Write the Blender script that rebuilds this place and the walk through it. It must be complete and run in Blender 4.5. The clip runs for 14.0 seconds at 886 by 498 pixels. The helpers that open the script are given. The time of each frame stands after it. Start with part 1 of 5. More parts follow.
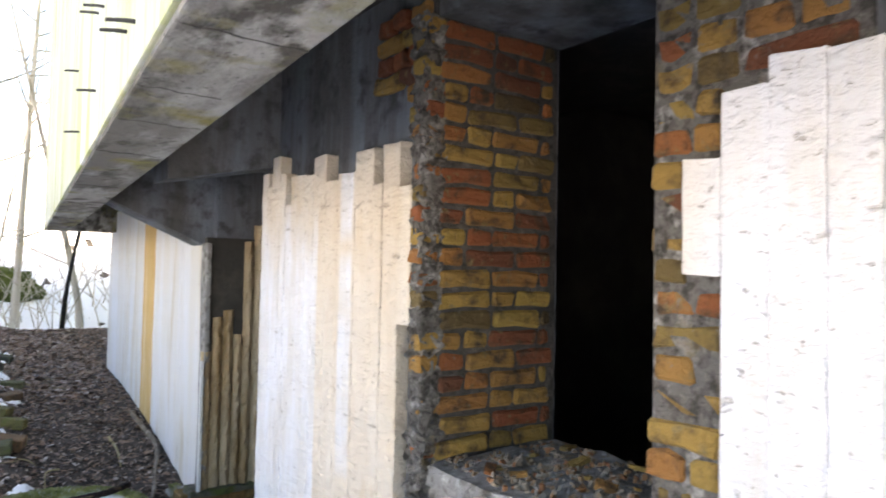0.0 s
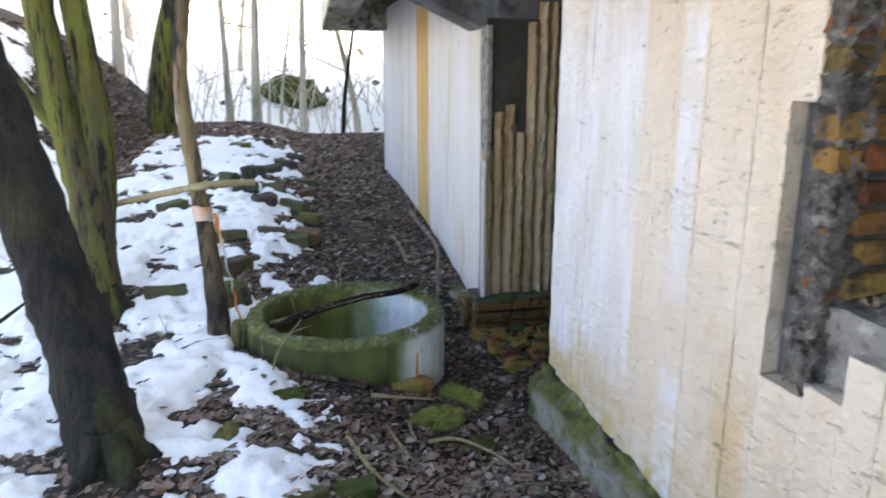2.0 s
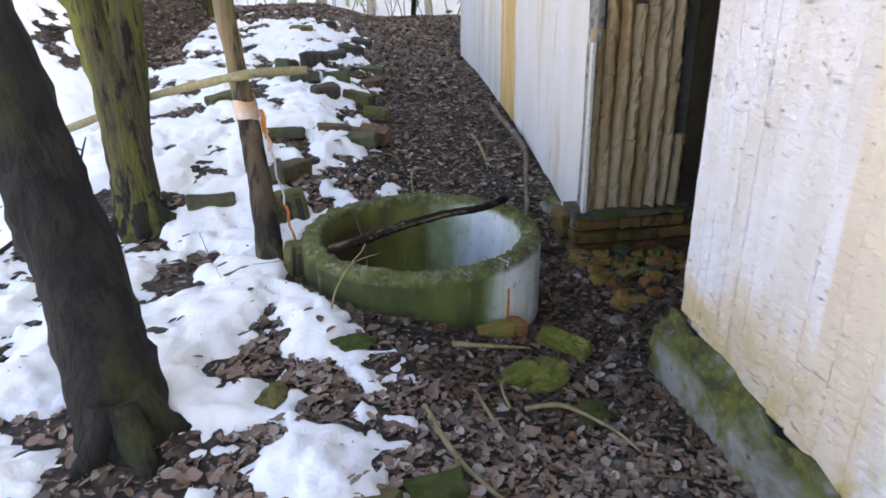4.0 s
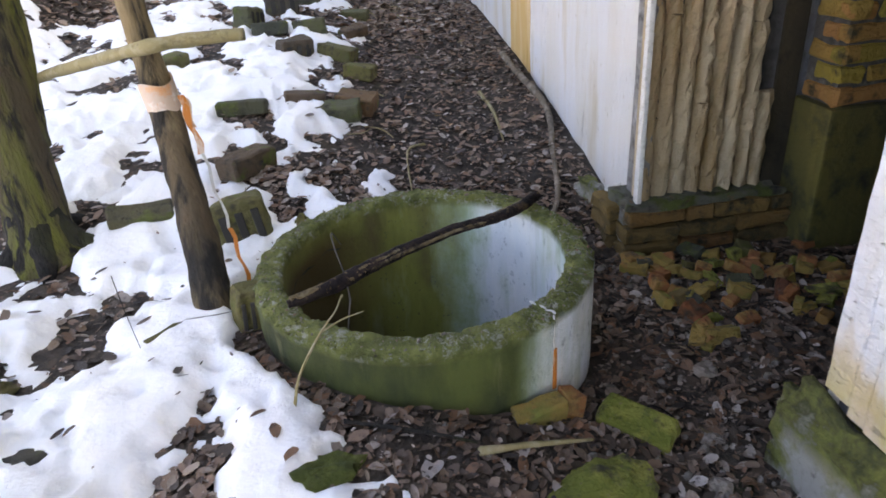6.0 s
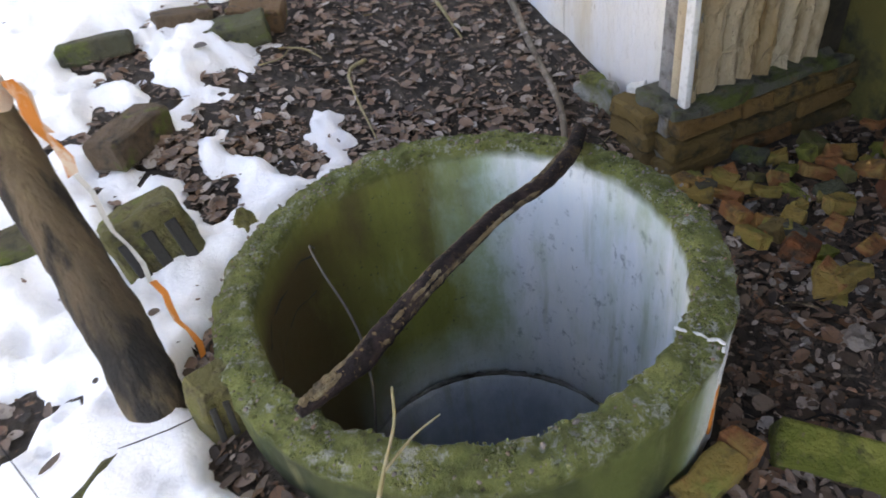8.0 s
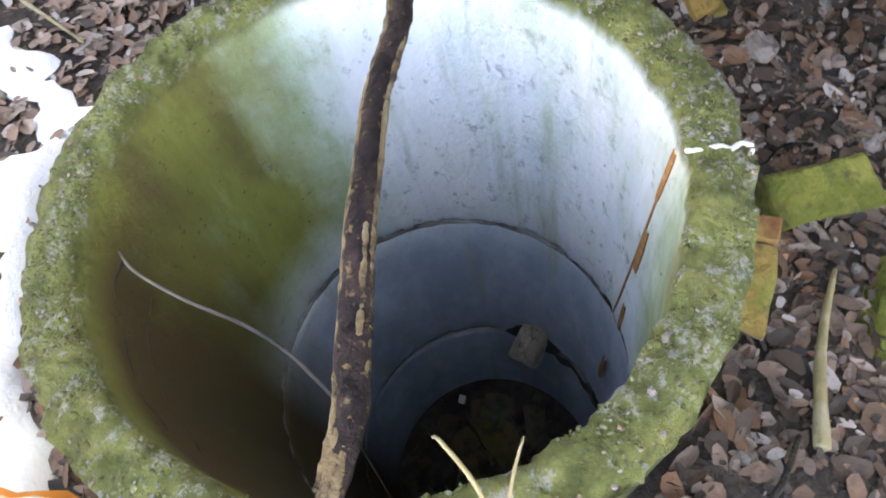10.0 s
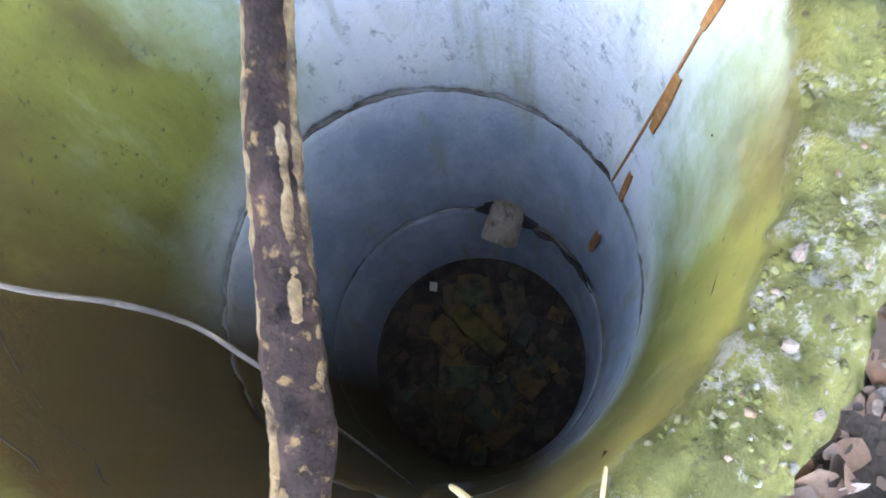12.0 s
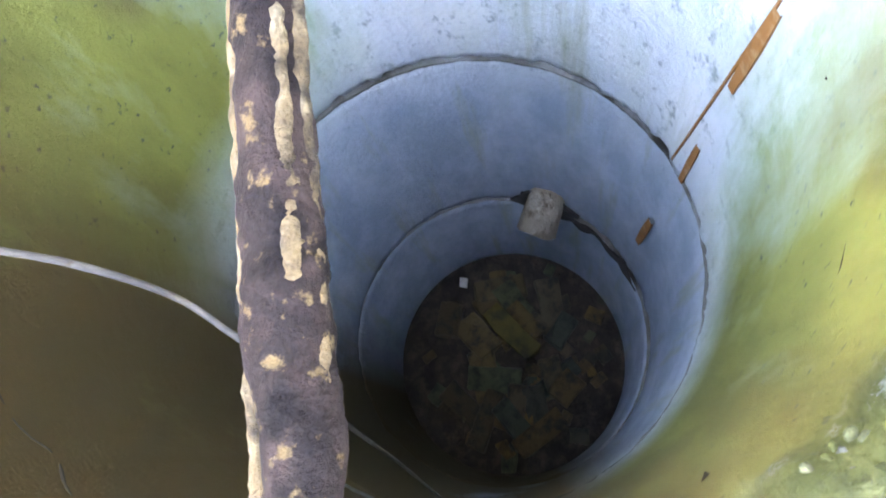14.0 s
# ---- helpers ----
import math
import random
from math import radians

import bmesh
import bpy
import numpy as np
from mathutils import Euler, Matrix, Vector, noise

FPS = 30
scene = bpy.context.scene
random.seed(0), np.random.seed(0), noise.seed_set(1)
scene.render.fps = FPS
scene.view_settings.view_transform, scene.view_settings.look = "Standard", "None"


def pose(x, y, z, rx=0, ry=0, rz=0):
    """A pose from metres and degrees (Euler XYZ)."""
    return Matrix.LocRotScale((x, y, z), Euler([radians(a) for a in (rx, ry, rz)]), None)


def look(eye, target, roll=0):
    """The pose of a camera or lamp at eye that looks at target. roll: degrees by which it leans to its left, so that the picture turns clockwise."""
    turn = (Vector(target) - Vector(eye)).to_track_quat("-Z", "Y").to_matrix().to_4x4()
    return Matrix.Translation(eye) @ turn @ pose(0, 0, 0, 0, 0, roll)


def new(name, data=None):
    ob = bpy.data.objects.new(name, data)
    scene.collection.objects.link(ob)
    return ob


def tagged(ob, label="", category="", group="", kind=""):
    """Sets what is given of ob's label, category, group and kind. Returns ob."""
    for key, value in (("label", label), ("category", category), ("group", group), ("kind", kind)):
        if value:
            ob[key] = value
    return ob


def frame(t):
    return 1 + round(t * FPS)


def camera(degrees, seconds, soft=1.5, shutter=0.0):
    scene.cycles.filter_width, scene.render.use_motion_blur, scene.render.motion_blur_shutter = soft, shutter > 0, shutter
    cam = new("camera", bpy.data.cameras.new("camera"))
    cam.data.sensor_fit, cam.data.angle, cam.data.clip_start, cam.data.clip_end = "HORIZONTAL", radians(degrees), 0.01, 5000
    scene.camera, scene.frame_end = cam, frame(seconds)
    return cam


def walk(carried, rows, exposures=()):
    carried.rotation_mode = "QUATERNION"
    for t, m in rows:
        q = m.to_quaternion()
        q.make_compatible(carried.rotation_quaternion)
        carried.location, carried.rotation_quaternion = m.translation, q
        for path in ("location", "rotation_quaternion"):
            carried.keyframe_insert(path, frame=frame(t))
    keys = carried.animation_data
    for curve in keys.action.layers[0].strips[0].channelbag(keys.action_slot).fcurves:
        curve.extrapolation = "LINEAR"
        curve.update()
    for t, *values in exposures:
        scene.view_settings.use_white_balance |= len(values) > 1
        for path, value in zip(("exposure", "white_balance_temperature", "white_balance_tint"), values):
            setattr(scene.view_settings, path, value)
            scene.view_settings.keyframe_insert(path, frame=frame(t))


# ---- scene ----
cam = camera(65.1, 14.0, soft=1.7, shutter=0.35)
ROWS = [  # seconds, eye x y z, turn
    (0.0, -0.487, -4.390, 1.689, 91.92, -1.12, -35.30),
    (0.5, -0.476, -4.226, 1.658, 89.50, -1.37, -30.26),
    (1.0, -0.502, -3.989, 1.627, 83.71, -2.22, -25.68),
    (1.5, -0.504, -3.820, 1.610, 78.71, -1.12, -22.46),
    (2.0, -0.419, -3.663, 1.548, 76.20, 0.06, -14.84),
    (2.5, -0.343, -3.542, 1.516, 73.17, 1.88, -10.33),
    (5.0, -0.363, -2.393, 1.405, 65.66, 0.97, -9.04),
    (5.5, -0.343, -2.152, 1.397, 64.42, 2.60, -9.21),
    (6.0, -0.219, -1.957, 1.361, 62.12, 3.53, -10.12),
    (6.5, -0.215, -1.806, 1.322, 62.06, 3.21, -8.84),
    (7.0, -0.407, -1.447, 1.288, 59.69, 2.73, -13.26),
    (7.5, -0.437, -1.261, 1.289, 53.94, 2.88, -19.65),
    (8.0, -0.380, -1.054, 1.265, 50.35, 7.13, -23.61),
    (8.5, -0.361, -0.880, 1.254, 43.56, 6.53, -26.77),
    (9.0, -0.418, -0.719, 1.228, 38.52, 4.69, -38.99),
    (11.5, -0.214, -0.356, 0.931, 16.51, 8.79, -67.82),
    (12.0, -0.219, -0.339, 0.839, 15.55, 7.33, -66.26),
    (12.5, -0.232, -0.352, 0.724, 18.69, 6.67, -64.64),
    (13.0, -0.222, -0.342, 0.701, 20.50, 7.07, -62.28),
    (13.5, -0.225, -0.329, 0.681, 20.19, 8.70, -61.63),
    (14.0, -0.229, -0.303, 0.684, 16.04, 9.22, -64.69),
]
EXPO = [(0.0, 2.85, 7900, 12), (1.5, 2.72, 7600, 12), (2.5, 2.65, 7500, 11), (5.0, 2.9, 8500, 19), (6.5, 3.0, 8700, 19), (8.0, 3.25, 9100, 18), (8.5, 3.45, 9200, 18), (9.0, 3.85, 9400, 18), (11.5, 5.25, 8700, 18), (12.5, 5.72, 8500, 19), (14.0, 6.1, 8500, 19)]
walk(cam, [(r[0], pose(*r[1:])) for r in ROWS], EXPO)

# ---- light: low winter sun from behind the building, clear sky ----
world = bpy.data.worlds.new("world")
scene.world = world
world.use_nodes = True
wn = world.node_tree
sky = wn.nodes.new("ShaderNodeTexSky")
sky.sky_type, sky.sun_disc = "NISHITA", False
SUN_DIR = Vector((0.80, -0.35, 0.62)).normalized()
sky.sun_elevation = math.asin(SUN_DIR.z)
sky.sun_rotation = math.atan2(SUN_DIR.x, SUN_DIR.y)
sky.dust_density, sky.air_density = 2.5, 0.8
wn.links.new(sky.outputs[0], wn.nodes["Background"].inputs[0])
wn.nodes["Background"].inputs[1].default_value = 0.15
sun_data = bpy.data.lights.new("sun", "SUN")
sun_data.energy, sun_data.angle, sun_data.color = 4.5, radians(0.5), (1.0, 0.94, 0.85)
sun = new("sun", sun_data)
sun.matrix_world = look((0, 0, 30), Vector((0, 0, 30)) - SUN_DIR)


# ---- materials ----
def nodes_of(name):
    m = bpy.data.materials.new(name)
    m.use_nodes = True
    return m, m.node_tree.nodes, m.node_tree.links, m.node_tree.nodes["Principled BSDF"]


def coords(n, l, stretch=(1, 1, 1)):
    g = n.new("ShaderNodeNewGeometry")
    mp = n.new("ShaderNodeMapping")
    mp.inputs["Scale"].default_value = stretch
    l.new(g.outputs["Position"], mp.inputs[0])
    return mp.outputs[0]


def fbm(n, l, vec, scale, detail=5, rough=0.6, lo=0.35, hi=0.65):
    t = n.new("ShaderNodeTexNoise")
    t.inputs["Scale"].default_value, t.inputs["Detail"].default_value, t.inputs["Roughness"].default_value = scale, detail, rough
    l.new(vec, t.inputs["Vector"])
    r = n.new("ShaderNodeMapRange")
    r.inputs["From Min"].default_value, r.inputs["From Max"].default_value = lo, hi
    l.new(t.outputs["Fac"], r.inputs["Value"])
    return r.outputs[0]


def mix(n, l, fac, a, b):
    m = n.new("ShaderNodeMix")
    m.data_type = "RGBA"
    for sock, v in ((m.inputs[0], fac), (m.inputs[6], a), (m.inputs[7], b)):
        if hasattr(v, "is_output"):
            l.new(v, sock)
        elif isinstance(v, (int, float)):
            sock.default_value = v
        else:
            sock.default_value = (*v, 1)
    return m.outputs[2]


def math_node(n, l, op, a, b=0.0):
    m = n.new("ShaderNodeMath")
    m.operation, m.use_clamp = op, True
    for sock, v in ((m.inputs[0], a), (m.inputs[1], b)):
        if hasattr(v, "is_output"):
            l.new(v, sock)
        else:
            sock.default_value = v
    return m.outputs[0]


def bump(n, l, bsdf, height, strength, distance):
    b = n.new("ShaderNodeBump")
    b.inputs["Strength"].default_value, b.inputs["Distance"].default_value = strength, distance
    l.new(height, b.inputs["Height"])
    l.new(b.outputs[0], bsdf.inputs["Normal"])


def surf(name, layers, rough=0.9, bump_scale=40, bump_amt=0.5, bump_dist=0.004, stretch=(1, 1, 1), vary=0.0, metal=0.0, island=False):
    """layers: a base colour, then (colour, noise scale, low, high, stretch) laid over it."""
    m, n, l, b = nodes_of(name)
    col = layers[0]
    for c, scale, lo, hi, st in layers[1:]:
        v = coords(n, l, st)
        col = mix(n, l, fbm(n, l, v, scale, 6, 0.62, lo, hi), col, c)
    if vary:
        src = n.new("ShaderNodeNewGeometry").outputs["Random Per Island"] if island else n.new("ShaderNodeObjectInfo").outputs["Random"]
        hs = n.new("ShaderNodeHueSaturation")
        r = n.new("ShaderNodeMapRange")
        r.inputs["To Min"].default_value, r.inputs["To Max"].default_value = 1 - vary, 1 + vary
        l.new(src, r.inputs["Value"])
        l.new(r.outputs[0], hs.inputs["Value"])
        l.new(col, hs.inputs["Color"]) if hasattr(col, "is_output") else setattr(hs.inputs["Color"], "default_value", (*col, 1))
        col = hs.outputs[0]
    if hasattr(col, "is_output"):
        l.new(col, b.inputs["Base Color"])
    else:
        b.inputs["Base Color"].default_value = (*col, 1)
    b.inputs["Roughness"].default_value, b.inputs["Metallic"].default_value = rough, metal
    if bump_amt:
        bump(n, l, b, fbm(n, l, coords(n, l, stretch), bump_scale, 8, 0.65, 0.2, 0.8), bump_amt, bump_dist)
    return m


def ramp_by_random(n, l, src, stops):
    r = n.new("ShaderNodeValToRGB")
    e = r.color_ramp.elements
    while len(e) < len(stops):
        e.new(0.5)
    for el, (p, c) in zip(e, stops):
        el.position, el.color = p, (*c, 1)
    l.new(src, r.inputs[0])
    return r.outputs[0]


def random_coloured(name, stops, rough, layers=(), bump_scale=60, bump_amt=0.6, bump_dist=0.004, island=False):
    m, n, l, b = nodes_of(name)
    src = n.new("ShaderNodeNewGeometry").outputs["Random Per Island"] if island else n.new("ShaderNodeObjectInfo").outputs["Random"]
    col = ramp_by_random(n, l, src, stops)
    for c, scale, lo, hi, st in layers:
        col = mix(n, l, fbm(n, l, coords(n, l, st), scale, 6, 0.62, lo, hi), col, c)
    l.new(col, b.inputs["Base Color"])
    b.inputs["Roughness"].default_value = rough
    if bump_amt:
        bump(n, l, b, fbm(n, l, coords(n, l), bump_scale, 8, 0.65, 0.2, 0.8), bump_amt, bump_dist)
    return m


ONE = (1, 1, 1)
UP = (1, 1, 0.12)


def cladding_material():
    """Cream limewash with an over-painted whiter patch, chips and pits."""
    m, n, l, b = nodes_of("whitewashed_concrete")
    pos = coords(n, l)
    sep = n.new("ShaderNodeSeparateXYZ")
    l.new(pos, sep.inputs[0])
    cream = mix(n, l, fbm(n, l, coords(n, l, (1, 1, 0.3)), 5, 6, 0.62, 0.36, 0.66), (0.60, 0.51, 0.40), (0.66, 0.60, 0.52))
    cream = mix(n, l, fbm(n, l, coords(n, l, (1, 1, 0.4)), 2.6, 5, 0.6, 0.56, 0.72), cream, (0.56, 0.43, 0.27))
    white = mix(n, l, fbm(n, l, coords(n, l, (1, 1, 0.2)), 7, 6, 0.62, 0.4, 0.62), (0.62, 0.60, 0.58), (0.70, 0.71, 0.75))

    def span(value, a, b_):
        r = n.new("ShaderNodeMapRange")
        r.inputs["From Min"].default_value, r.inputs["From Max"].default_value = a, b_
        l.new(value, r.inputs["Value"])
        return r.outputs[0]

    wob = n.new("ShaderNodeMath")
    wob.operation = "MULTIPLY_ADD"
    l.new(fbm(n, l, coords(n, l, (1, 1, 0.4)), 5, 4, 0.6, 0.2, 0.8), wob.inputs[0])
    wob.inputs[1].default_value = 0.5
    l.new(sep.outputs["Z"], wob.inputs[2])
    low, high = span(wob.outputs[0], 0.62, 0.74), span(wob.outputs[0], 2.3, 1.95)
    patch = math_node(n, l, "MULTIPLY", math_node(n, l, "MULTIPLY", low, high), span(sep.outputs["Y"], -1.50, -1.485))
    streak = math_node(n, l, "MULTIPLY", span(sep.outputs["Y"], -1.83, -1.81), span(sep.outputs["Y"], -1.70, -1.72))
    streak = math_node(n, l, "MULTIPLY", streak, fbm(n, l, coords(n, l, (0.2, 0.2, 1)), 2.5, 3, 0.5, 0.42, 0.52))
    fac = math_node(n, l, "ADD", math_node(n, l, "ADD", patch, streak), span(sep.outputs["Y"], -3.3, -3.5))
    col = mix(n, l, fac, cream, white)
    foot = math_node(n, l, "MULTIPLY", span(sep.outputs["Z"], 0.42, 0.12), fbm(n, l, pos, 6, 5, 0.6, 0.45, 0.6))
    col = mix(n, l, foot, col, (0.46, 0.36, 0.12))
    pits = math_node(n, l, "ADD", fbm(n, l, coords(n, l, (1, 0.8, 1.6)), 30, 4, 0.6, 0.64, 0.72), fbm(n, l, coords(n, l, (1, 0.55, 1.7)), 11, 6, 0.65, 0.635, 0.70))
    col = mix(n, l, math_node(n, l, "MULTIPLY", pits, 0.45), col, (0.32, 0.27, 0.20))
    l.new(col, b.inputs["Base Color"])
    b.inputs["Roughness"].default_value = 0.93
    h = n.new("ShaderNodeMath")
    h.operation = "SUBTRACT"
    l.new(fbm(n, l, coords(n, l, (1, 0.7, 1.3)), 24, 7, 0.6, 0.25, 0.75), h.inputs[0])
    l.new(pits, h.inputs[1])
    bump(n, l, b, h.outputs[0], 0.9, 0.014)
    return m


M_WHITE = cladding_material()
M_FARWHITE = surf("whitewashed_wall", [(0.66, 0.64, 0.60), ((0.70, 0.71, 0.735), 3.0, 0.4, 0.6, UP), ((0.56, 0.49, 0.37), 5, 0.54, 0.72, UP), ((0.40, 0.35, 0.27), 30, 0.64, 0.74, (1, 1, 0.5))], 0.92, 26, 0.9, 0.012, (1, 1, 0.6))
M_RUST = surf("rust_stained_whitewash", [(0.58, 0.38, 0.15), ((0.68, 0.56, 0.38), 6, 0.52, 0.74, UP), ((0.42, 0.25, 0.06), 20, 0.55, 0.75, UP)], 0.92, 34, 0.5, 0.004)
M_RIB = surf("buff_ribbed_concrete", [(0.40, 0.29, 0.165), ((0.55, 0.45, 0.31), 5, 0.42, 0.66, UP), ((0.27, 0.155, 0.05), 7, 0.50, 0.74, UP), ((0.18, 0.14, 0.09), 34, 0.60, 0.78, ONE)], 0.93, 40, 1.0, 0.012)
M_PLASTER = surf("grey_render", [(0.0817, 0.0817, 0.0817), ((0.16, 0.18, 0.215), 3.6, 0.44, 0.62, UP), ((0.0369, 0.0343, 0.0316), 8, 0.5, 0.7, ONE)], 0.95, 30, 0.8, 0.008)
# Dark tone for slab underside, ceiling, rib backing and soffit cracks
M_DARK = surf("dark_render", [(0.049, 0.0455, 0.0406), ((0.105, 0.091, 0.077), 5, 0.5, 0.75, ONE)], 0.95, 20, 0.6, 0.01)
M_MORTAR = surf("lumpy_mortar", [(0.28, 0.27, 0.26), ((0.50, 0.49, 0.48), 14, 0.52, 0.66, ONE), ((0.10, 0.088, 0.075), 18, 0.48, 0.68, ONE), ((0.20, 0.15, 0.07), 7, 0.58, 0.70, ONE)], 0.95, 50, 1.0, 0.014)
M_SOFFIT = surf("board_marked_concrete", [(0.20, 0.19, 0.17), ((0.44, 0.43, 0.41), 4, 0.46, 0.58, (1, 0.25, 1)), ((0.085, 0.078, 0.065), 7, 0.53, 0.62, (1, 0.5, 1)), ((0.25, 0.225, 0.07), 2.6, 0.54, 0.66, ONE), ((0.05, 0.046, 0.04), 40, 0.60, 0.68, ONE)], 0.93, 30, 1.0, 0.02)
M_UPPER = surf("mossy_painted_concrete", [(0.51, 0.51, 0.408), ((0.374, 0.399, 0.136), 3.0, 0.42, 0.62, UP), ((0.595, 0.612, 0.612), 5.0, 0.5, 0.68, UP), ((0.204, 0.212, 0.085), 12, 0.62, 0.8, UP)], 0.93, 30, 0.6, 0.006)
M_BRICK = random_coloured("weathered_brick", [(0.0, (0.09, 0.035, 0.018)), (0.2, (0.22, 0.062, 0.022)), (0.4, (0.29, 0.105, 0.030)), (0.6, (0.30, 0.175, 0.045)), (0.85, (0.34, 0.225, 0.055)), (1.0, (0.08, 0.055, 0.022))], 0.93,
                          [((0.055, 0.036, 0.020), 11, 0.50, 0.68, ONE), ((0.20, 0.15, 0.07), 17, 0.58, 0.70, ONE), ((0.19, 0.18, 0.165), 26, 0.64, 0.74, ONE)], 55, 1.0, 0.012)
M_PIER = random_coloured("algae_yellow_brick", [(0.0, (0.16, 0.12, 0.02)), (0.4, (0.30, 0.23, 0.035)), (0.7, (0.34, 0.16, 0.05)), (1.0, (0.22, 0.21, 0.03))], 0.93, [((0.05, 0.04, 0.015), 12, 0.54, 0.7, ONE)], 55, 1.0, 0.012)
M_PLINTH = random_coloured("damp_ochre_brick", [(0.0, (0.08, 0.055, 0.02)), (0.5, (0.20, 0.125, 0.035)), (0.8, (0.22, 0.09, 0.03)), (1.0, (0.12, 0.10, 0.03))], 0.93, [((0.035, 0.03, 0.014), 12, 0.5, 0.66, ONE)], 55, 1.0, 0.012)
M_MOSSBRICK = random_coloured("mossy_loose_brick", [(0.0, (0.11, 0.11, 0.05)), (0.25, (0.055, 0.06, 0.045)), (0.5, (0.16, 0.14, 0.04)), (0.75, (0.06, 0.055, 0.045)), (1.0, (0.20, 0.11, 0.05))], 0.95,
                              [((0.10, 0.13, 0.02), 10, 0.54, 0.70, ONE), ((0.035, 0.03, 0.025), 22, 0.52, 0.72, ONE), ((0.20, 0.19, 0.15), 45, 0.66, 0.76, ONE)], 60, 1.0, 0.012)
M_LIME = surf("bright_green_mossy_brick", [(0.16, 0.18, 0.024), ((0.30, 0.29, 0.06), 11, 0.46, 0.64, ONE), ((0.05, 0.045, 0.02), 14, 0.50, 0.66, ONE), ((0.17, 0.13, 0.07), 40, 0.62, 0.72, ONE)], 0.95, 60, 1.0, 0.016)
M_OCHRE = surf("ochre_broken_brick", [(0.30, 0.20, 0.05), ((0.20, 0.20, 0.04), 9, 0.48, 0.66, ONE), ((0.36, 0.16, 0.05), 14, 0.56, 0.72, ONE), ((0.06, 0.05, 0.03), 24, 0.55, 0.75, ONE)], 0.95, 60, 1.0, 0.01)
M_ORANGEBRICK = surf("broken_orange_brick", [(0.30, 0.115, 0.04), ((0.34, 0.20, 0.06), 12, 0.46, 0.62, ONE), ((0.10, 0.06, 0.03), 20, 0.52, 0.70, ONE)], 0.95, 60, 1.0, 0.01)
M_SLIME = random_coloured("slimy_dark_brick", [(0.0, (0.05, 0.042, 0.026)), (0.3, (0.19, 0.125, 0.033)), (0.55, (0.045, 0.056, 0.045)), (0.8, (0.09, 0.115, 0.055)), (1.0, (0.12, 0.085, 0.05))], 0.6, [((0.02, 0.018, 0.014), 16, 0.46, 0.66, ONE)], 60, 1.0, 0.01)
M_MOSSMORTAR = surf("moss_grown_mortar", [(0.13, 0.125, 0.10), ((0.09, 0.115, 0.025), 9, 0.45, 0.62, ONE), ((0.22, 0.12, 0.06), 14, 0.60, 0.72, ONE), ((0.04, 0.035, 0.03), 20, 0.52, 0.7, ONE)], 0.97, 55, 1.0, 0.016)
M_JAMB = surf("crumbling_jamb_mortar", [(0.15, 0.14, 0.13), ((0.38, 0.37, 0.36), 16, 0.53, 0.66, ONE), ((0.045, 0.04, 0.034), 22, 0.46, 0.62, ONE), ((0.16, 0.12, 0.06), 8, 0.58, 0.70, ONE)], 0.95, 60, 1.0, 0.014)
M_JOINT = surf("damp_dark_joint", [(0.15, 0.145, 0.13), ((0.30, 0.31, 0.31), 6, 0.46, 0.60, ONE), ((0.03, 0.026, 0.02), 3.5, 0.50, 0.60, ONE)], 0.9, 50, 0.6, 0.006)
M_GRIT = random_coloured("brick_grit", [(0.0, (0.26, 0.10, 0.04)), (0.25, (0.24, 0.15, 0.08)), (0.6, (0.24, 0.20, 0.15)), (1.0, (0.34, 0.30, 0.25))], 0.95, [], 80, 0.5, 0.003, island=True)
M_MORTARDARK = surf("old_brick_mortar", [(0.075, 0.071, 0.067), ((0.14, 0.135, 0.128), 16, 0.52, 0.7, ONE), ((0.03, 0.028, 0.025), 24, 0.5, 0.7, ONE)], 0.95, 50, 1.0, 0.014)
M_OLDBARK = surf("flaking_stick_bark", [(0.15, 0.105, 0.065), ((0.26, 0.20, 0.13), 34, 0.5, 0.66, ONE), ((0.05, 0.035, 0.025), 26, 0.5, 0.66, ONE)], 0.92, 70, 1.0, 0.010)
M_SNOW = surf("old_snow", [(0.90, 0.91, 0.93), ((0.84, 0.86, 0.90), 9, 0.5, 0.75, ONE)], 0.75, 45, 0.5, 0.008)
M_SOIL = surf("dark_soil_and_litter", [(0.052, 0.040, 0.032), ((0.11, 0.085, 0.066), 18, 0.45, 0.66, ONE), ((0.0196, 0.0146, 0.0112), 8, 0.5, 0.7, ONE), ((0.0504, 0.056, 0.0168), 3.2, 0.62, 0.78, ONE)], 0.97, 60, 1.0, 0.015)
M_LEAF = random_coloured("dead_leaf", [(0.0, (0.022, 0.015, 0.011)), (0.25, (0.065, 0.041, 0.028)), (0.5, (0.15, 0.10, 0.07)), (0.74, (0.15, 0.068, 0.03)), (0.90, (0.25, 0.195, 0.16)), (1.0, (0.38, 0.33, 0.30))], 0.62, [((0.036, 0.024, 0.018), 50, 0.54, 0.74, ONE)], 90, 0.5, 0.004, island=True)
M_DRYLEAF = random_coloured("dry_pale_leaf", [(0.0, (0.055, 0.042, 0.036)), (0.2, (0.16, 0.11, 0.085)), (0.45, (0.25, 0.165, 0.12)), (0.68, (0.21, 0.115, 0.068)), (0.86, (0.31, 0.24, 0.19)), (1.0, (0.42, 0.37, 0.33))], 0.62, [((0.07, 0.05, 0.042), 50, 0.56, 0.76, ONE)], 90, 0.5, 0.004, island=True)
M_STONE = random_coloured("small_stone", [(0.0, (0.134, 0.117, 0.1)), (0.5, (0.201, 0.173, 0.151)), (0.8, (0.251, 0.201, 0.167)), (1.0, (0.279, 0.134, 0.0725))], 0.9, [((0.067, 0.0558, 0.0446), 40, 0.5, 0.75, ONE)], 80, 0.6, 0.004, island=True)
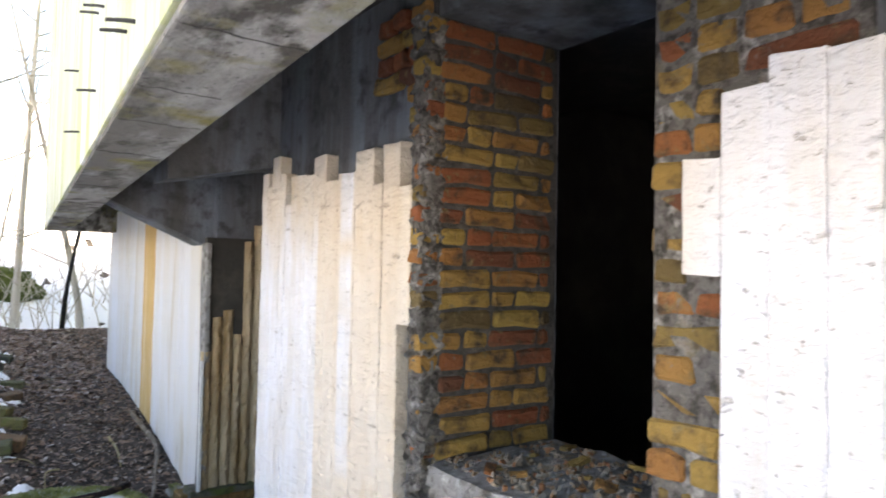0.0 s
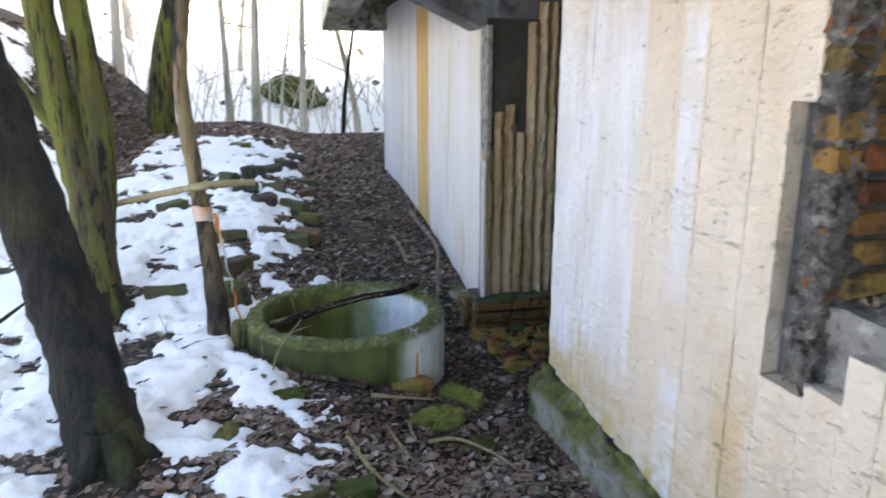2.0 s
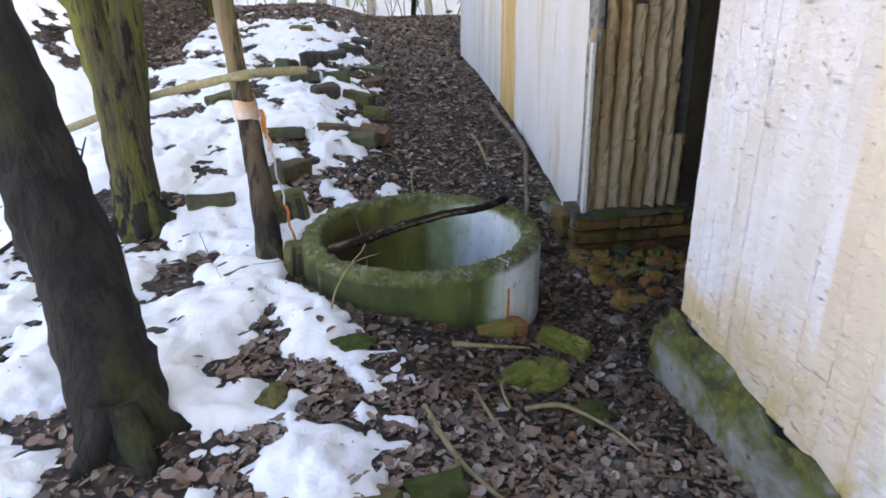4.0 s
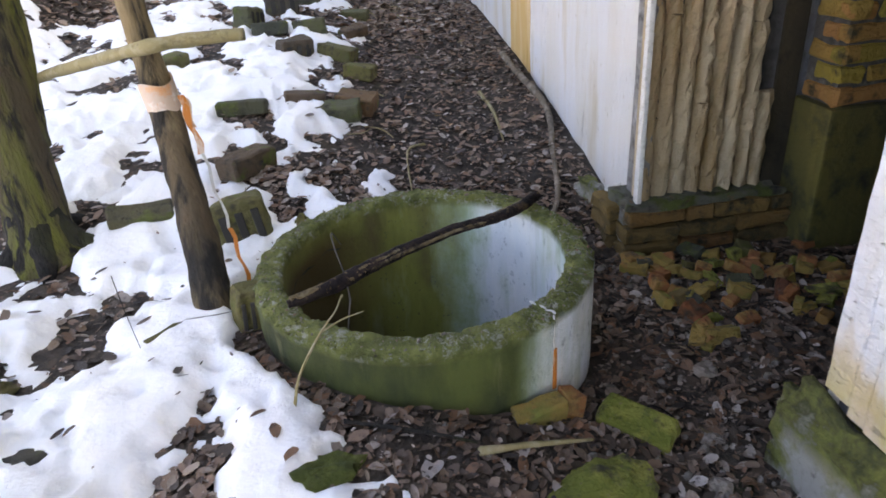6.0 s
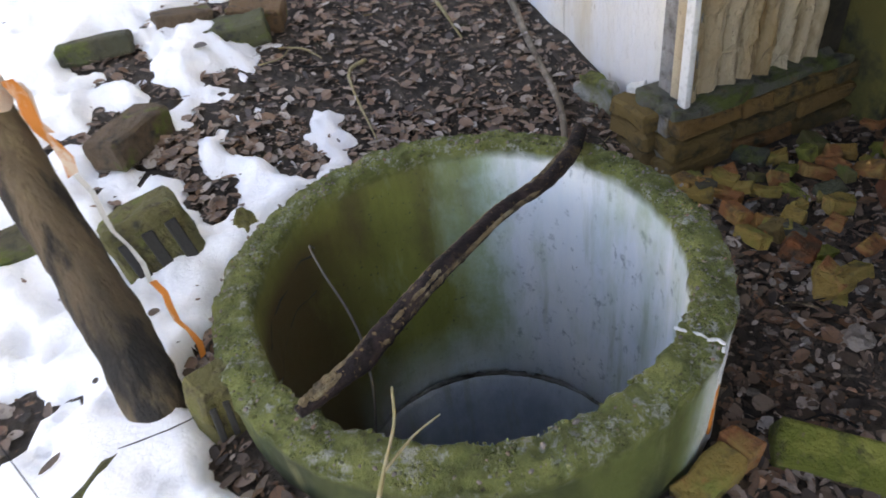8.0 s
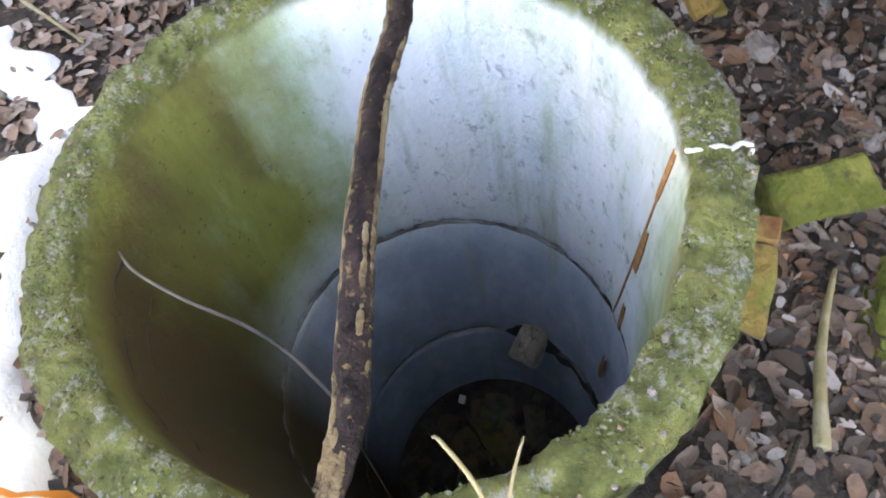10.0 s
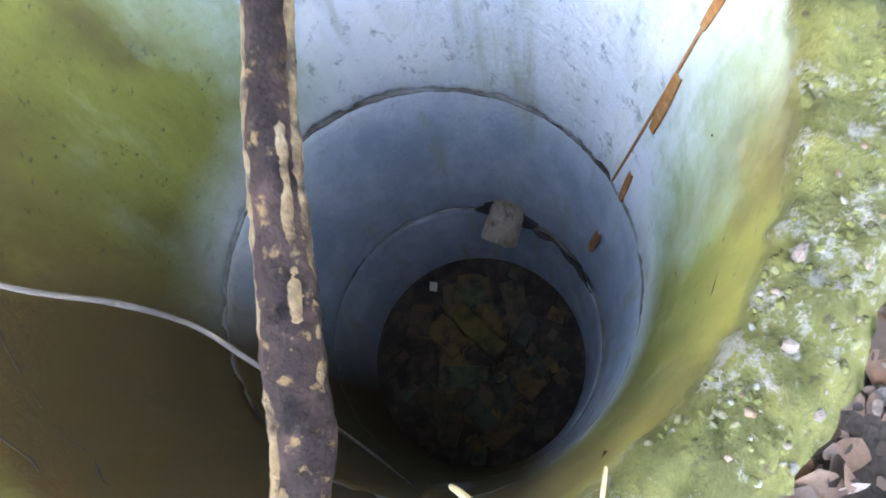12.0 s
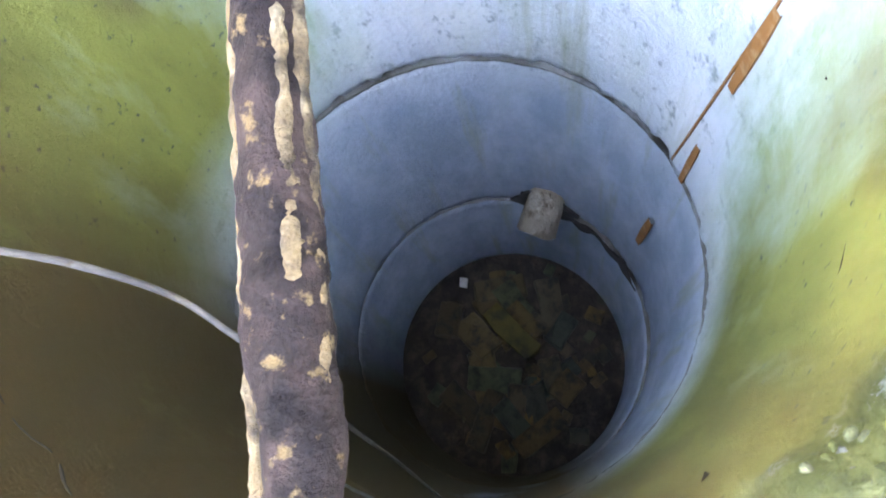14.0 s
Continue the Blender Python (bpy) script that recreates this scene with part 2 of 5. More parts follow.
# Dark copy of the bark: backlit shade is put into its colour
M_BARK = surf("shade_darkened_bark", [(0.013, 0.011, 0.010), ((0.028, 0.023, 0.018), 13, 0.47, 0.60, UP), ((0.006, 0.005, 0.005), 19, 0.50, 0.60, UP), ((0.07, 0.075, 0.018), 2.5, 0.55, 0.72, (1, 1, 0.5))], 0.95, 26, 1.0, 0.035, (1, 1, 0.10))
M_MOSSBARK = surf("moss_covered_bark", [(0.095, 0.074, 0.042), ((0.17, 0.175, 0.028), 5, 0.38, 0.54, UP), ((0.016, 0.013, 0.010), 21, 0.51, 0.60, UP)], 0.95, 26, 1.0, 0.05, (1, 1, 0.13))
M_POLE = surf("split_post_bark", [(0.12, 0.086, 0.050), ((0.25, 0.185, 0.10), 9, 0.48, 0.60, UP), ((0.018, 0.014, 0.011), 17, 0.49, 0.60, UP)], 0.93, 46, 1.0, 0.012, (1, 1, 0.12))
pn, pl = M_POLE.node_tree.nodes, M_POLE.node_tree.links
pb = pn["Principled BSDF"]
old = pb.inputs["Base Color"].links[0].from_socket
psep = pn.new("ShaderNodeSeparateXYZ")
pl.new(coords(pn, pl), psep.inputs[0])
pr = pn.new("ShaderNodeMapRange")
pr.inputs["From Min"].default_value, pr.inputs["From Max"].default_value = 0.66, 0.34
pl.new(psep.outputs["Z"], pr.inputs["Value"])
pl.new(mix(pn, pl, math_node(pn, pl, "MULTIPLY", pr.outputs[0], fbm(pn, pl, coords(pn, pl, (1, 1, 0.2)), 11, 5, 0.6, 0.38, 0.62)), old, (0.014, 0.012, 0.011)), pb.inputs["Base Color"])
M_BRANCH = surf("pale_bare_branch", [(0.264, 0.216, 0.104), ((0.368, 0.32, 0.208), 20, 0.48, 0.7, ONE), ((0.128, 0.104, 0.048), 30, 0.56, 0.75, ONE)], 0.9, 60, 0.5, 0.004)
# Pale copy of the bark: sun and glare are put into its colour
M_FARBARK = surf("glare_paled_bark", [(0.50, 0.45, 0.37), ((0.65, 0.60, 0.50), 4, 0.45, 0.65, UP), ((0.154, 0.139, 0.077), 8, 0.5, 0.7, UP)], 0.95, 20, 0.6, 0.02)
M_ORANGE = surf("orange_tape", [(0.62, 0.20, 0.03), ((0.75, 0.60, 0.48), 30, 0.5, 0.62, (1, 1, 0.3))], 0.6, 60, 0.3, 0.002)
M_TAPE = surf("faded_plastic_tape", [(0.62, 0.48, 0.38), ((0.72, 0.34, 0.14), 18, 0.48, 0.66, ONE), ((0.80, 0.76, 0.74), 22, 0.55, 0.7, ONE)], 0.5, 60, 0.3, 0.002)
M_RUSTSTAIN = surf("rust_stain", [(0.33, 0.13, 0.03), ((0.48, 0.28, 0.13), 24, 0.5, 0.68, ONE), ((0.16, 0.07, 0.02), 18, 0.54, 0.7, ONE)], 0.9, 50, 0.4, 0.003)
M_CHALK = surf("pale_lime_filler", [(0.62, 0.62, 0.60), ((0.45, 0.45, 0.42), 40, 0.5, 0.7, ONE)], 0.9, 50, 0.5, 0.004)
M_MOSS = surf("green_moss", [(0.065, 0.085, 0.0125), ((0.12, 0.14, 0.025), 14, 0.45, 0.65, ONE), ((0.035, 0.03, 0.015), 20, 0.55, 0.75, ONE)], 0.97, 110, 1.0, 0.012)
M_FOOT = surf("mossy_concrete_footing", [(0.36, 0.345, 0.315), ((0.17, 0.18, 0.04), 5, 0.46, 0.58, ONE), ((0.27, 0.25, 0.21), 14, 0.54, 0.70, ONE), ((0.09, 0.08, 0.06), 22, 0.60, 0.74, ONE)], 0.95, 50, 1.0, 0.014)
fn, fl = M_FOOT.node_tree.nodes, M_FOOT.node_tree.links
fb = fn["Principled BSDF"]
foot_col = fb.inputs["Base Color"].links[0].from_socket
fsep = fn.new("ShaderNodeSeparateXYZ")
fl.new(coords(fn, fl), fsep.inputs[0])
fr = fn.new("ShaderNodeMapRange")
fr.inputs["From Min"].default_value, fr.inputs["From Max"].default_value = 0.055, 0.105
fl.new(fsep.outputs["Z"], fr.inputs["Value"])
moss_col = mix(fn, fl, fbm(fn, fl, coords(fn, fl), 14, 6, 0.65, 0.42, 0.62), (0.055, 0.06, 0.018), (0.17, 0.18, 0.04))
fl.new(mix(fn, fl, math_node(fn, fl, "MULTIPLY", fr.outputs[0], fbm(fn, fl, coords(fn, fl), 7, 6, 0.65, 0.30, 0.48)), foot_col, moss_col), fb.inputs["Base Color"])
M_GREENWALL = surf("algae_green_render", [(0.075, 0.066, 0.015), ((0.14, 0.12, 0.026), 4, 0.45, 0.68, UP), ((0.0165, 0.0165, 0.0099), 9, 0.5, 0.7, ONE)], 0.9, 40, 0.6, 0.006)
# Brown-black that holds the shade of the gap beside the pier
M_SHADE = surf("gap_shade_brown", [(0.035, 0.028, 0.018), ((0.06, 0.045, 0.026), 6, 0.45, 0.68, UP), ((0.016, 0.013, 0.009), 11, 0.5, 0.7, ONE)], 0.9, 40, 0.6, 0.006)
M_ROOT = surf("pale_root", [(0.085, 0.075, 0.065), ((0.125, 0.113, 0.10), 25, 0.45, 0.65, ONE), ((0.06, 0.04, 0.022), 30, 0.60, 0.72, ONE)], 0.85, 60, 0.4, 0.003)
M_ROOTBARK = surf("weathered_root_bark", [(0.17, 0.135, 0.10), ((0.30, 0.25, 0.20), 14, 0.48, 0.64, ONE), ((0.05, 0.038, 0.028), 22, 0.54, 0.68, ONE)], 0.93, 60, 1.0, 0.008)
M_PIPE = surf("chipped_clay_pipe", [(0.33, 0.275, 0.21), ((0.46, 0.40, 0.32), 16, 0.5, 0.66, ONE), ((0.12, 0.08, 0.05), 18, 0.52, 0.68, ONE)], 0.8, 50, 1.0, 0.008)
M_STICK = surf("dark_stripped_stick", [(0.020, 0.014, 0.014), ((0.042, 0.028, 0.026), 20, 0.48, 0.60, ONE), ((0.007, 0.005, 0.006), 16, 0.50, 0.62, ONE), ((0.15, 0.105, 0.05), 70, 0.59, 0.68, ONE), ((0.11, 0.075, 0.035), 13, 0.60, 0.74, ONE)], 0.75, 90, 0.8, 0.006)
M_STICK.node_tree.nodes["Principled BSDF"].inputs["Specular IOR Level"].default_value = 0.15
M_SAWN = surf("bare_stick_wood", [(0.17, 0.12, 0.06), ((0.30, 0.24, 0.15), 22, 0.5, 0.66, ONE), ((0.035, 0.024, 0.013), 26, 0.48, 0.62, ONE)], 0.9, 80, 1.0, 0.006)


def well_material():
    """Pale concrete with algae on the shaded side of the shaft, moss on the rim, blue-grey depths with their shade put
    into the colour.
    """
    m, n, l, b = nodes_of("algae_stained_concrete")
    pos = coords(n, l)
    sep = n.new("ShaderNodeSeparateXYZ")
    l.new(pos, sep.inputs[0])
    base = mix(n, l, fbm(n, l, coords(n, l, (1, 1, 0.25)), 9, 6, 0.65, 0.4, 0.66), (0.68, 0.73, 0.78), (0.79, 0.81, 0.82))
    base = mix(n, l, fbm(n, l, coords(n, l, (1, 1, 0.7)), 26, 6, 0.7, 0.57, 0.68), base, (0.30, 0.35, 0.38))
    # darker and bluer with depth: the shaft's shade is put into the colour
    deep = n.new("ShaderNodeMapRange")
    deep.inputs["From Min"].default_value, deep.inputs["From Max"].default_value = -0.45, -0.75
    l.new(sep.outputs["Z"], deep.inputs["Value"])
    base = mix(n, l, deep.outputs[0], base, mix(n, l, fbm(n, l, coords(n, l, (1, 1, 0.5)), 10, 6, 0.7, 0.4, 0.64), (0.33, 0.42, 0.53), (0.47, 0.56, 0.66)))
    base = mix(n, l, fbm(n, l, coords(n, l, (1, 1, 0.10)), 14, 5, 0.6, 0.56, 0.78), base, (0.36, 0.40, 0.30))
    # algae grows where the shaft turns away from the wall side
    v = n.new("ShaderNodeMapRange")
    v.inputs["From Min"].default_value, v.inputs["From Max"].default_value = 0.31, 0.06
    l.new(sep.outputs["X"], v.inputs["Value"])
    w = n.new("ShaderNodeMath")
    w.operation = "MULTIPLY_ADD"
    l.new(fbm(n, l, coords(n, l, (1, 1, 0.3)), 7, 6, 0.65, 0.2, 0.8), w.inputs[0])
    w.inputs[1].default_value, w.inputs[2].default_value = 0.8, -0.36
    add = math_node(n, l, "ADD", v.outputs[0], w.outputs[0])
    low = n.new("ShaderNodeMapRange")
    low.inputs["From Min"].default_value, low.inputs["From Max"].default_value = -0.68, -0.32
    l.new(sep.outputs["Z"], low.inputs["Value"])
    algae = math_node(n, l, "MULTIPLY", add, low.outputs[0])
    green = mix(n, l, fbm(n, l, coords(n, l, (1, 1, 0.3)), 5, 6, 0.6, 0.35, 0.68), (0.14, 0.145, 0.028), (0.28, 0.305, 0.065))
    green = mix(n, l, fbm(n, l, coords(n, l, (1, 1, 0.5)), 3.1, 5, 0.6, 0.52, 0.70), green, (0.10, 0.075, 0.03))
    green = mix(n, l, fbm(n, l, pos, 60, 4, 0.6, 0.62, 0.72), green, (0.05, 0.06, 0.03))
    teal = mix(n, l, fbm(n, l, pos, 11, 5, 0.65, 0.4, 0.66), (0.44, 0.56, 0.46), (0.30, 0.40, 0.22))
    edge = math_node(n, l, "MULTIPLY", add, 2.2)
    col = mix(n, l, math_node(n, l, "MULTIPLY", edge, low.outputs[0]), base, teal)
    late = math_node(n, l, "SUBTRACT", algae, 0.3)
    col = mix(n, l, math_node(n, l, "MULTIPLY", late, 1.5), col, green)
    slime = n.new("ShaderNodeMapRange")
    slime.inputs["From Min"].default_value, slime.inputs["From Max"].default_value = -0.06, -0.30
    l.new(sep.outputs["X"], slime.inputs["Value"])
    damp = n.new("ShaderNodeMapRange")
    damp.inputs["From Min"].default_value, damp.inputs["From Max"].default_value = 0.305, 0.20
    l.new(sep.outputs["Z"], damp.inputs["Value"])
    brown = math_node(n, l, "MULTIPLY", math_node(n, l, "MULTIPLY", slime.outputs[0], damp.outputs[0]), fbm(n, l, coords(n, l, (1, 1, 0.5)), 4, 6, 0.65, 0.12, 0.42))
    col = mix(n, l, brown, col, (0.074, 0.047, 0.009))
    # moss on the outside, its green also darkened for the ring's shadow side
    rad = n.new("ShaderNodeVectorMath")
    rad.operation = "LENGTH"
    flat = n.new("ShaderNodeMapping")
    flat.inputs["Scale"].default_value = (1, 1, 0)
    l.new(pos, flat.inputs[0])
    l.new(flat.outputs[0], rad.inputs[0])
    outer = n.new("ShaderNodeMapRange")
    outer.inputs["From Min"].default_value, outer.inputs["From Max"].default_value = 0.515, 0.525
    l.new(rad.outputs["Value"], outer.inputs["Value"])
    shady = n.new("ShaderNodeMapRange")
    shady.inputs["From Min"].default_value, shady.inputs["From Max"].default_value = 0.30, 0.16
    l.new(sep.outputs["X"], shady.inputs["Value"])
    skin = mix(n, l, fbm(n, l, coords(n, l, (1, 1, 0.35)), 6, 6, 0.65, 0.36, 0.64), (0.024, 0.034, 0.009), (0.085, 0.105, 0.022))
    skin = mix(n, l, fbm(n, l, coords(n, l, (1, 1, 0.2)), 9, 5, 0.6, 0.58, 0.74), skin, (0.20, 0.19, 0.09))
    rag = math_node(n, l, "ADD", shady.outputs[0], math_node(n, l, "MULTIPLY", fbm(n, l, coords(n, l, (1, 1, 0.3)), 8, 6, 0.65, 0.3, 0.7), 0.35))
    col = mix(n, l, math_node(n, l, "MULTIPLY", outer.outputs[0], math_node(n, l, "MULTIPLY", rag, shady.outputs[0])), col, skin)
    # moss cushion and lichen on the worn top
    top = n.new("ShaderNodeMapRange")
    top.inputs["From Min"].default_value, top.inputs["From Max"].default_value = 0.270, 0.300
    l.new(sep.outputs["Z"], top.inputs["Value"])
    moss = mix(n, l, fbm(n, l, pos, 16, 6, 0.65, 0.40, 0.62), (0.09, 0.105, 0.02), (0.21, 0.23, 0.06))
    moss = mix(n, l, fbm(n, l, pos, 24, 8, 0.8, 0.53, 0.61), moss, (0.34, 0.35, 0.30))
    moss = mix(n, l, fbm(n, l, pos, 42, 5, 0.7, 0.60, 0.70), moss, (0.05, 0.045, 0.02))
    col = mix(n, l, top.outputs[0], col, moss)
    l.new(col, b.inputs["Base Color"])
    b.inputs["Roughness"].default_value = 0.8
    worn = n.new("ShaderNodeMath")
    worn.operation = "MULTIPLY_ADD"
    l.new(top.outputs[0], worn.inputs[0])
    worn.inputs[1].default_value, worn.inputs[2].default_value = 0.75, 0.25
    bump(n, l, b, math_node(n, l, "MULTIPLY", fbm(n, l, pos, 48, 8, 0.72, 0.2, 0.8), worn.outputs[0]), 1.0, 0.014)
    return m


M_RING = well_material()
M_CRUST = random_coloured("lichen_and_moss_crust", [(0.0, (0.06, 0.07, 0.016)), (0.5, (0.14, 0.155, 0.04)), (0.78, (0.17, 0.175, 0.10)), (0.93, (0.24, 0.25, 0.22)), (1.0, (0.22, 0.15, 0.10))], 0.95, [((0.08, 0.085, 0.03), 60, 0.48, 0.66, ONE)], 90, 0.8, 0.004, island=True)
# Near-black: unlit shade put into the colour of rooms, slots and holes
M_VOID = surf("shade_black_and_iron", [(0.035, 0.033, 0.030), ((0.06, 0.055, 0.05), 3, 0.45, 0.7, ONE)], 0.95, 15, 0.4, 0.01)


# ---- mesh helpers ----
def part(name, bm, material, parent=None, label="", smooth=False):
    me = bpy.data.meshes.new(name)
    if smooth:
        for f in bm.faces:
            f.smooth = True
    bm.to_mesh(me)
    bm.free()
    me.materials.append(material)
    ob = new(name, me)
    ob.parent = parent
    if label:
        ob["label"] = label
    return ob


def mesh_object(name, verts, faces, material, smooth=False, parent=None):
    me = bpy.data.meshes.new(name)
    me.from_pydata(verts, [], faces)
    if smooth:
        me.polygons.foreach_set("use_smooth", [True] * len(me.polygons))
    me.materials.append(material)
    me.update()
    ob = new(name, me)
    ob.parent = parent
    return ob


def box(x0, x1, y0, y1, z0, z1, bev=0.0, bm=None):
    bm = bm or bmesh.new()
    r = bmesh.ops.create_cube(bm, size=1.0, matrix=Matrix.LocRotScale(((x0 + x1) / 2, (y0 + y1) / 2, (z0 + z1) / 2), None, (abs(x1 - x0), abs(y1 - y0), abs(z1 - z0))))
    if bev:
        ed = {e for v in r["verts"] for e in v.link_edges}
        bmesh.ops.bevel(bm, geom=list(ed), offset=bev, segments=2, affect="EDGES", profile=0.6)
    return bm


def rough_up(bm, amount, scale, seed=0.0):
    for v in bm.verts:
        p = v.co * scale + Vector((seed, seed * 1.7, seed * 0.3))
        v.co += noise.noise_vector(p) * amount


def chunk(lx, ly, lz, seed, rough=0.008, cuts=2):
    """A worn block centred on x and y, with its base at z 0."""
    bm = box(-lx / 2, lx / 2, -ly / 2, ly / 2, 0, lz)
    bmesh.ops.bevel(bm, geom=list(bm.edges), offset=min(lx, ly, lz) * 0.10, segments=1, affect="EDGES")
    bmesh.ops.subdivide_edges(bm, edges=[e for e in bm.edges if e.calc_length() > 0.04], cuts=cuts, use_grid_fill=True)
    rough_up(bm, rough, 16, seed)
    return bm


def tube(points, radii, sides=10, wobble=0.0, seed=0.0, steps=6, freq=9.0):
    """A bent, tapered, closed tube along a smooth line through the points."""
    P = [Vector(p) for p in points]
    line, rad = [], []
    for i in range(len(P) - 1):
        p0, p1, p2, p3 = P[max(i - 1, 0)], P[i], P[i + 1], P[min(i + 2, len(P) - 1)]
        for k in range(steps):
            t = k / steps
            line.append(0.5 * ((2 * p1) + (p2 - p0) * t + (2 * p0 - 5 * p1 + 4 * p2 - p3) * t * t + (3 * p1 - p0 - 3 * p2 + p3) * t ** 3))
            rad.append(radii[i] + (radii[i + 1] - radii[i]) * t)
    line.append(P[-1])
    rad.append(radii[-1])
    verts, faces = [], []
    for i, p in enumerate(line):
        d = (line[min(i + 1, len(line) - 1)] - line[max(i - 1, 0)]).normalized()
        a = d.orthogonal().normalized() if abs(d.z) < 0.95 else Vector((1, 0, 0)).cross(d).normalized()
        if abs(d.z) < 0.95:
            a = d.cross(Vector((0, 0, 1))).normalized()
        b = d.cross(a)
        for k in range(sides):
            w = 2 * math.pi * k / sides
            q = p + (a * math.cos(w) + b * math.sin(w)) * rad[i]
            if wobble:
                q += (q - p) * wobble * noise.fractal(q * freq + Vector((seed, 0, 0)), 0.6, 2.1, 4) * 2
            verts.append(q)
    for i in range(len(line) - 1):
        for k in range(sides):
            k2 = (k + 1) % sides
            faces.append((i * sides + k, i * sides + k2, (i + 1) * sides + k2, (i + 1) * sides + k))
    faces.append(tuple(range(sides))[::-1])
    faces.append(tuple(range((len(line) - 1) * sides, len(line) * sides)))
    return verts, faces


def tube_object(name, points, radii, material, sides=10, wobble=0.0, seed=0.0, steps=6, parent=None, freq=9.0):
    v, f = tube(points, radii, sides, wobble, seed, steps, freq)
    return mesh_object(name, v, f, material, True, parent)


def smooth(a, b, x):
    t = min(1.0, max(0.0, (x - a) / (b - a)))
    return t * t * (3 - 2 * t)


def ground_z(x, y):
    """The height of the ground: low beside the recess, higher on the snowy side, rising to a crest, then a bank and a far hillside."""
    z = -0.07 + 0.24 * smooth(0.62, -0.55, x) + 0.05 * smooth(-1.0, -3.0, y)
    z += 0.647 * (1 - math.exp(-max(0.0, y - 0.45) / 2.4))
    z += 0.05 * math.exp(-((x - 0.02) / 0.42) ** 2 - ((y + 0.62) / 0.32) ** 2)
    bank = max(0.0, -1.85 - x)
    z += 2.6 * (1 - math.exp(-bank * 0.55)) * smooth(0.5, 5.5, y + 0.25 * bank)
    r = math.hypot(x * 0.8, y + 2)
    z += 0.26 * max(0.0, r - 13.0) * smooth(-2, 10, y + 0.3 * abs(x)) - 0.35 * smooth(9.0, 12.5, math.hypot(x, y))
    z += 0.020 * noise.noise(Vector((x * 2.3, y * 2.3, 0))) + 0.012 * noise.noise(Vector((x * 7, y * 7, 3)))
    return z


# melted patches and lasting drifts beside the well: x, y, radius, depth
MELT = ((-1.047, 0.248, 0.12, -0.5), (-0.902, -0.148, 0.07, -0.5), (-1.06, -0.54, 0.12, -0.5), (-0.67, -0.50, 0.10, -0.55), (-0.78, -0.77, 0.11, -0.55), (-0.53, -0.86, 0.12, -0.55), (-1.30, -0.15, 0.08, -0.5),
        (-1.5, 2.07, 0.15, -0.4), (-0.51, -0.34, 0.14, 0.7), (-0.76, -0.25, 0.14, 0.5), (-0.43, -0.66, 0.09, 0.8), (-0.75, 0.0, 0.10, 0.4), (-0.98, -0.28, 0.12, 0.4), (-0.80, -1.0, 0.14, 0.4), (-0.42, -1.02, 0.16, -0.7))


def snow_depth(x, y):
    """Above zero where snow lies."""
    edge = -0.27 + 0.05 * math.sin(y * 2.1 + 0.5) + 0.07 * min(3.0, max(0.0, y - 1.2)) - 0.16 * smooth(-0.6, -1.8, y)
    if y > 0.5:
        edge += 0.14 * math.exp(-((y - 0.85) / 0.3) ** 2)
    n = noise.fractal(Vector((x * 4.0, y * 3.3, 7.7)), 0.75, 2.1, 5)
    far = smooth(9.0, 11, math.hypot(x, y))
    d = 0.14 + 1.0 * n + 0.25 * noise.noise(Vector((x * 13, y * 13, 2.2)))
    side = edge - x
    d += 0.36 * min(0.6, side) if side > 0 else 3.5 * side
    d -= 1.6 * smooth(0.66, 0.56, math.hypot(x, y))
    d -= 1.1 * math.exp(-((x + 1.02) ** 2 + (y + 1.17) ** 2) / 0.05) + 0.9 * math.exp(-((x + 1.36) ** 2 + (y - 0.66) ** 2) / 0.05)
    for mx, my, mr, md in MELT:
        d += md * math.exp(-((x - mx) ** 2 + (y - my) ** 2) / (mr * mr))
    d -= 1.5 * smooth(-1.5, -2.0, x) * smooth(2.6, 3.8, y) * smooth(-2.9, -2.4, x + 0.25 * (y - 5)) + 0.8 * smooth(5.6, 7.2, y) + 0.1 * smooth(2.2, 3.6, y)
    return max(-2.0, d) * (1 - far) + far * (0.55 + 0.9 * n)


WELL_IN, WELL_OUT, RIM_Z = 0.450, 0.537, 0.315


# ---- ground ----
def axis_points(lo, hi, dense_lo, dense_hi, step, grow):
    out = list(np.arange(dense_lo, dense_hi, step))
    s, p = step, out[-1]
    while p < hi:
        s *= grow
        p += s
        out.append(p)
    s, p = step, out[0]
    while p > lo:
        s *= grow
        p -= s
        out.insert(0, p)
    return out


def sheet(name, xs, ys, height, keep, material):
    verts, faces = [], []
    for i, x in enumerate(xs):
        for j, y in enumerate(ys):
            verts.append((x, y, height(x, y)))
    J = len(ys)
    for i in range(len(xs) - 1):
        for j in range(J - 1):
            if keep(0.5 * (xs[i] + xs[i + 1]), 0.5 * (ys[j] + ys[j + 1])):
                faces.append((i * J + j, (i + 1) * J + j, (i + 1) * J + j + 1, i * J + j + 1))
    return mesh_object(name, verts, faces, material, True)


XS = axis_points(-70, 70, -3.0, 1.9, 0.05, 1.09)
YS = axis_points(-40, 90, -5.0, 6.0, 0.05, 1.08)
ground = sheet("ground", XS, YS, ground_z, lambda x, y: math.hypot(x, y) > 0.47, M_SOIL)
tagged(ground, "dark damp soil covered with leaf litter", "ground", kind="structure")


def snow_top(x, y):
    d = snow_depth(x, y)
    return ground_z(x, y) + max(-0.03, min(0.055, 0.10 * d)) + (0.006 * noise.noise(Vector((x * 14, y * 14, 0))) if d > 0 else 0)


SX = axis_points(-60, 60, -2.6, 0.2, 0.022, 1.07)
SY = axis_points(-30, 85, -2.2, 4.5, 0.022, 1.06)
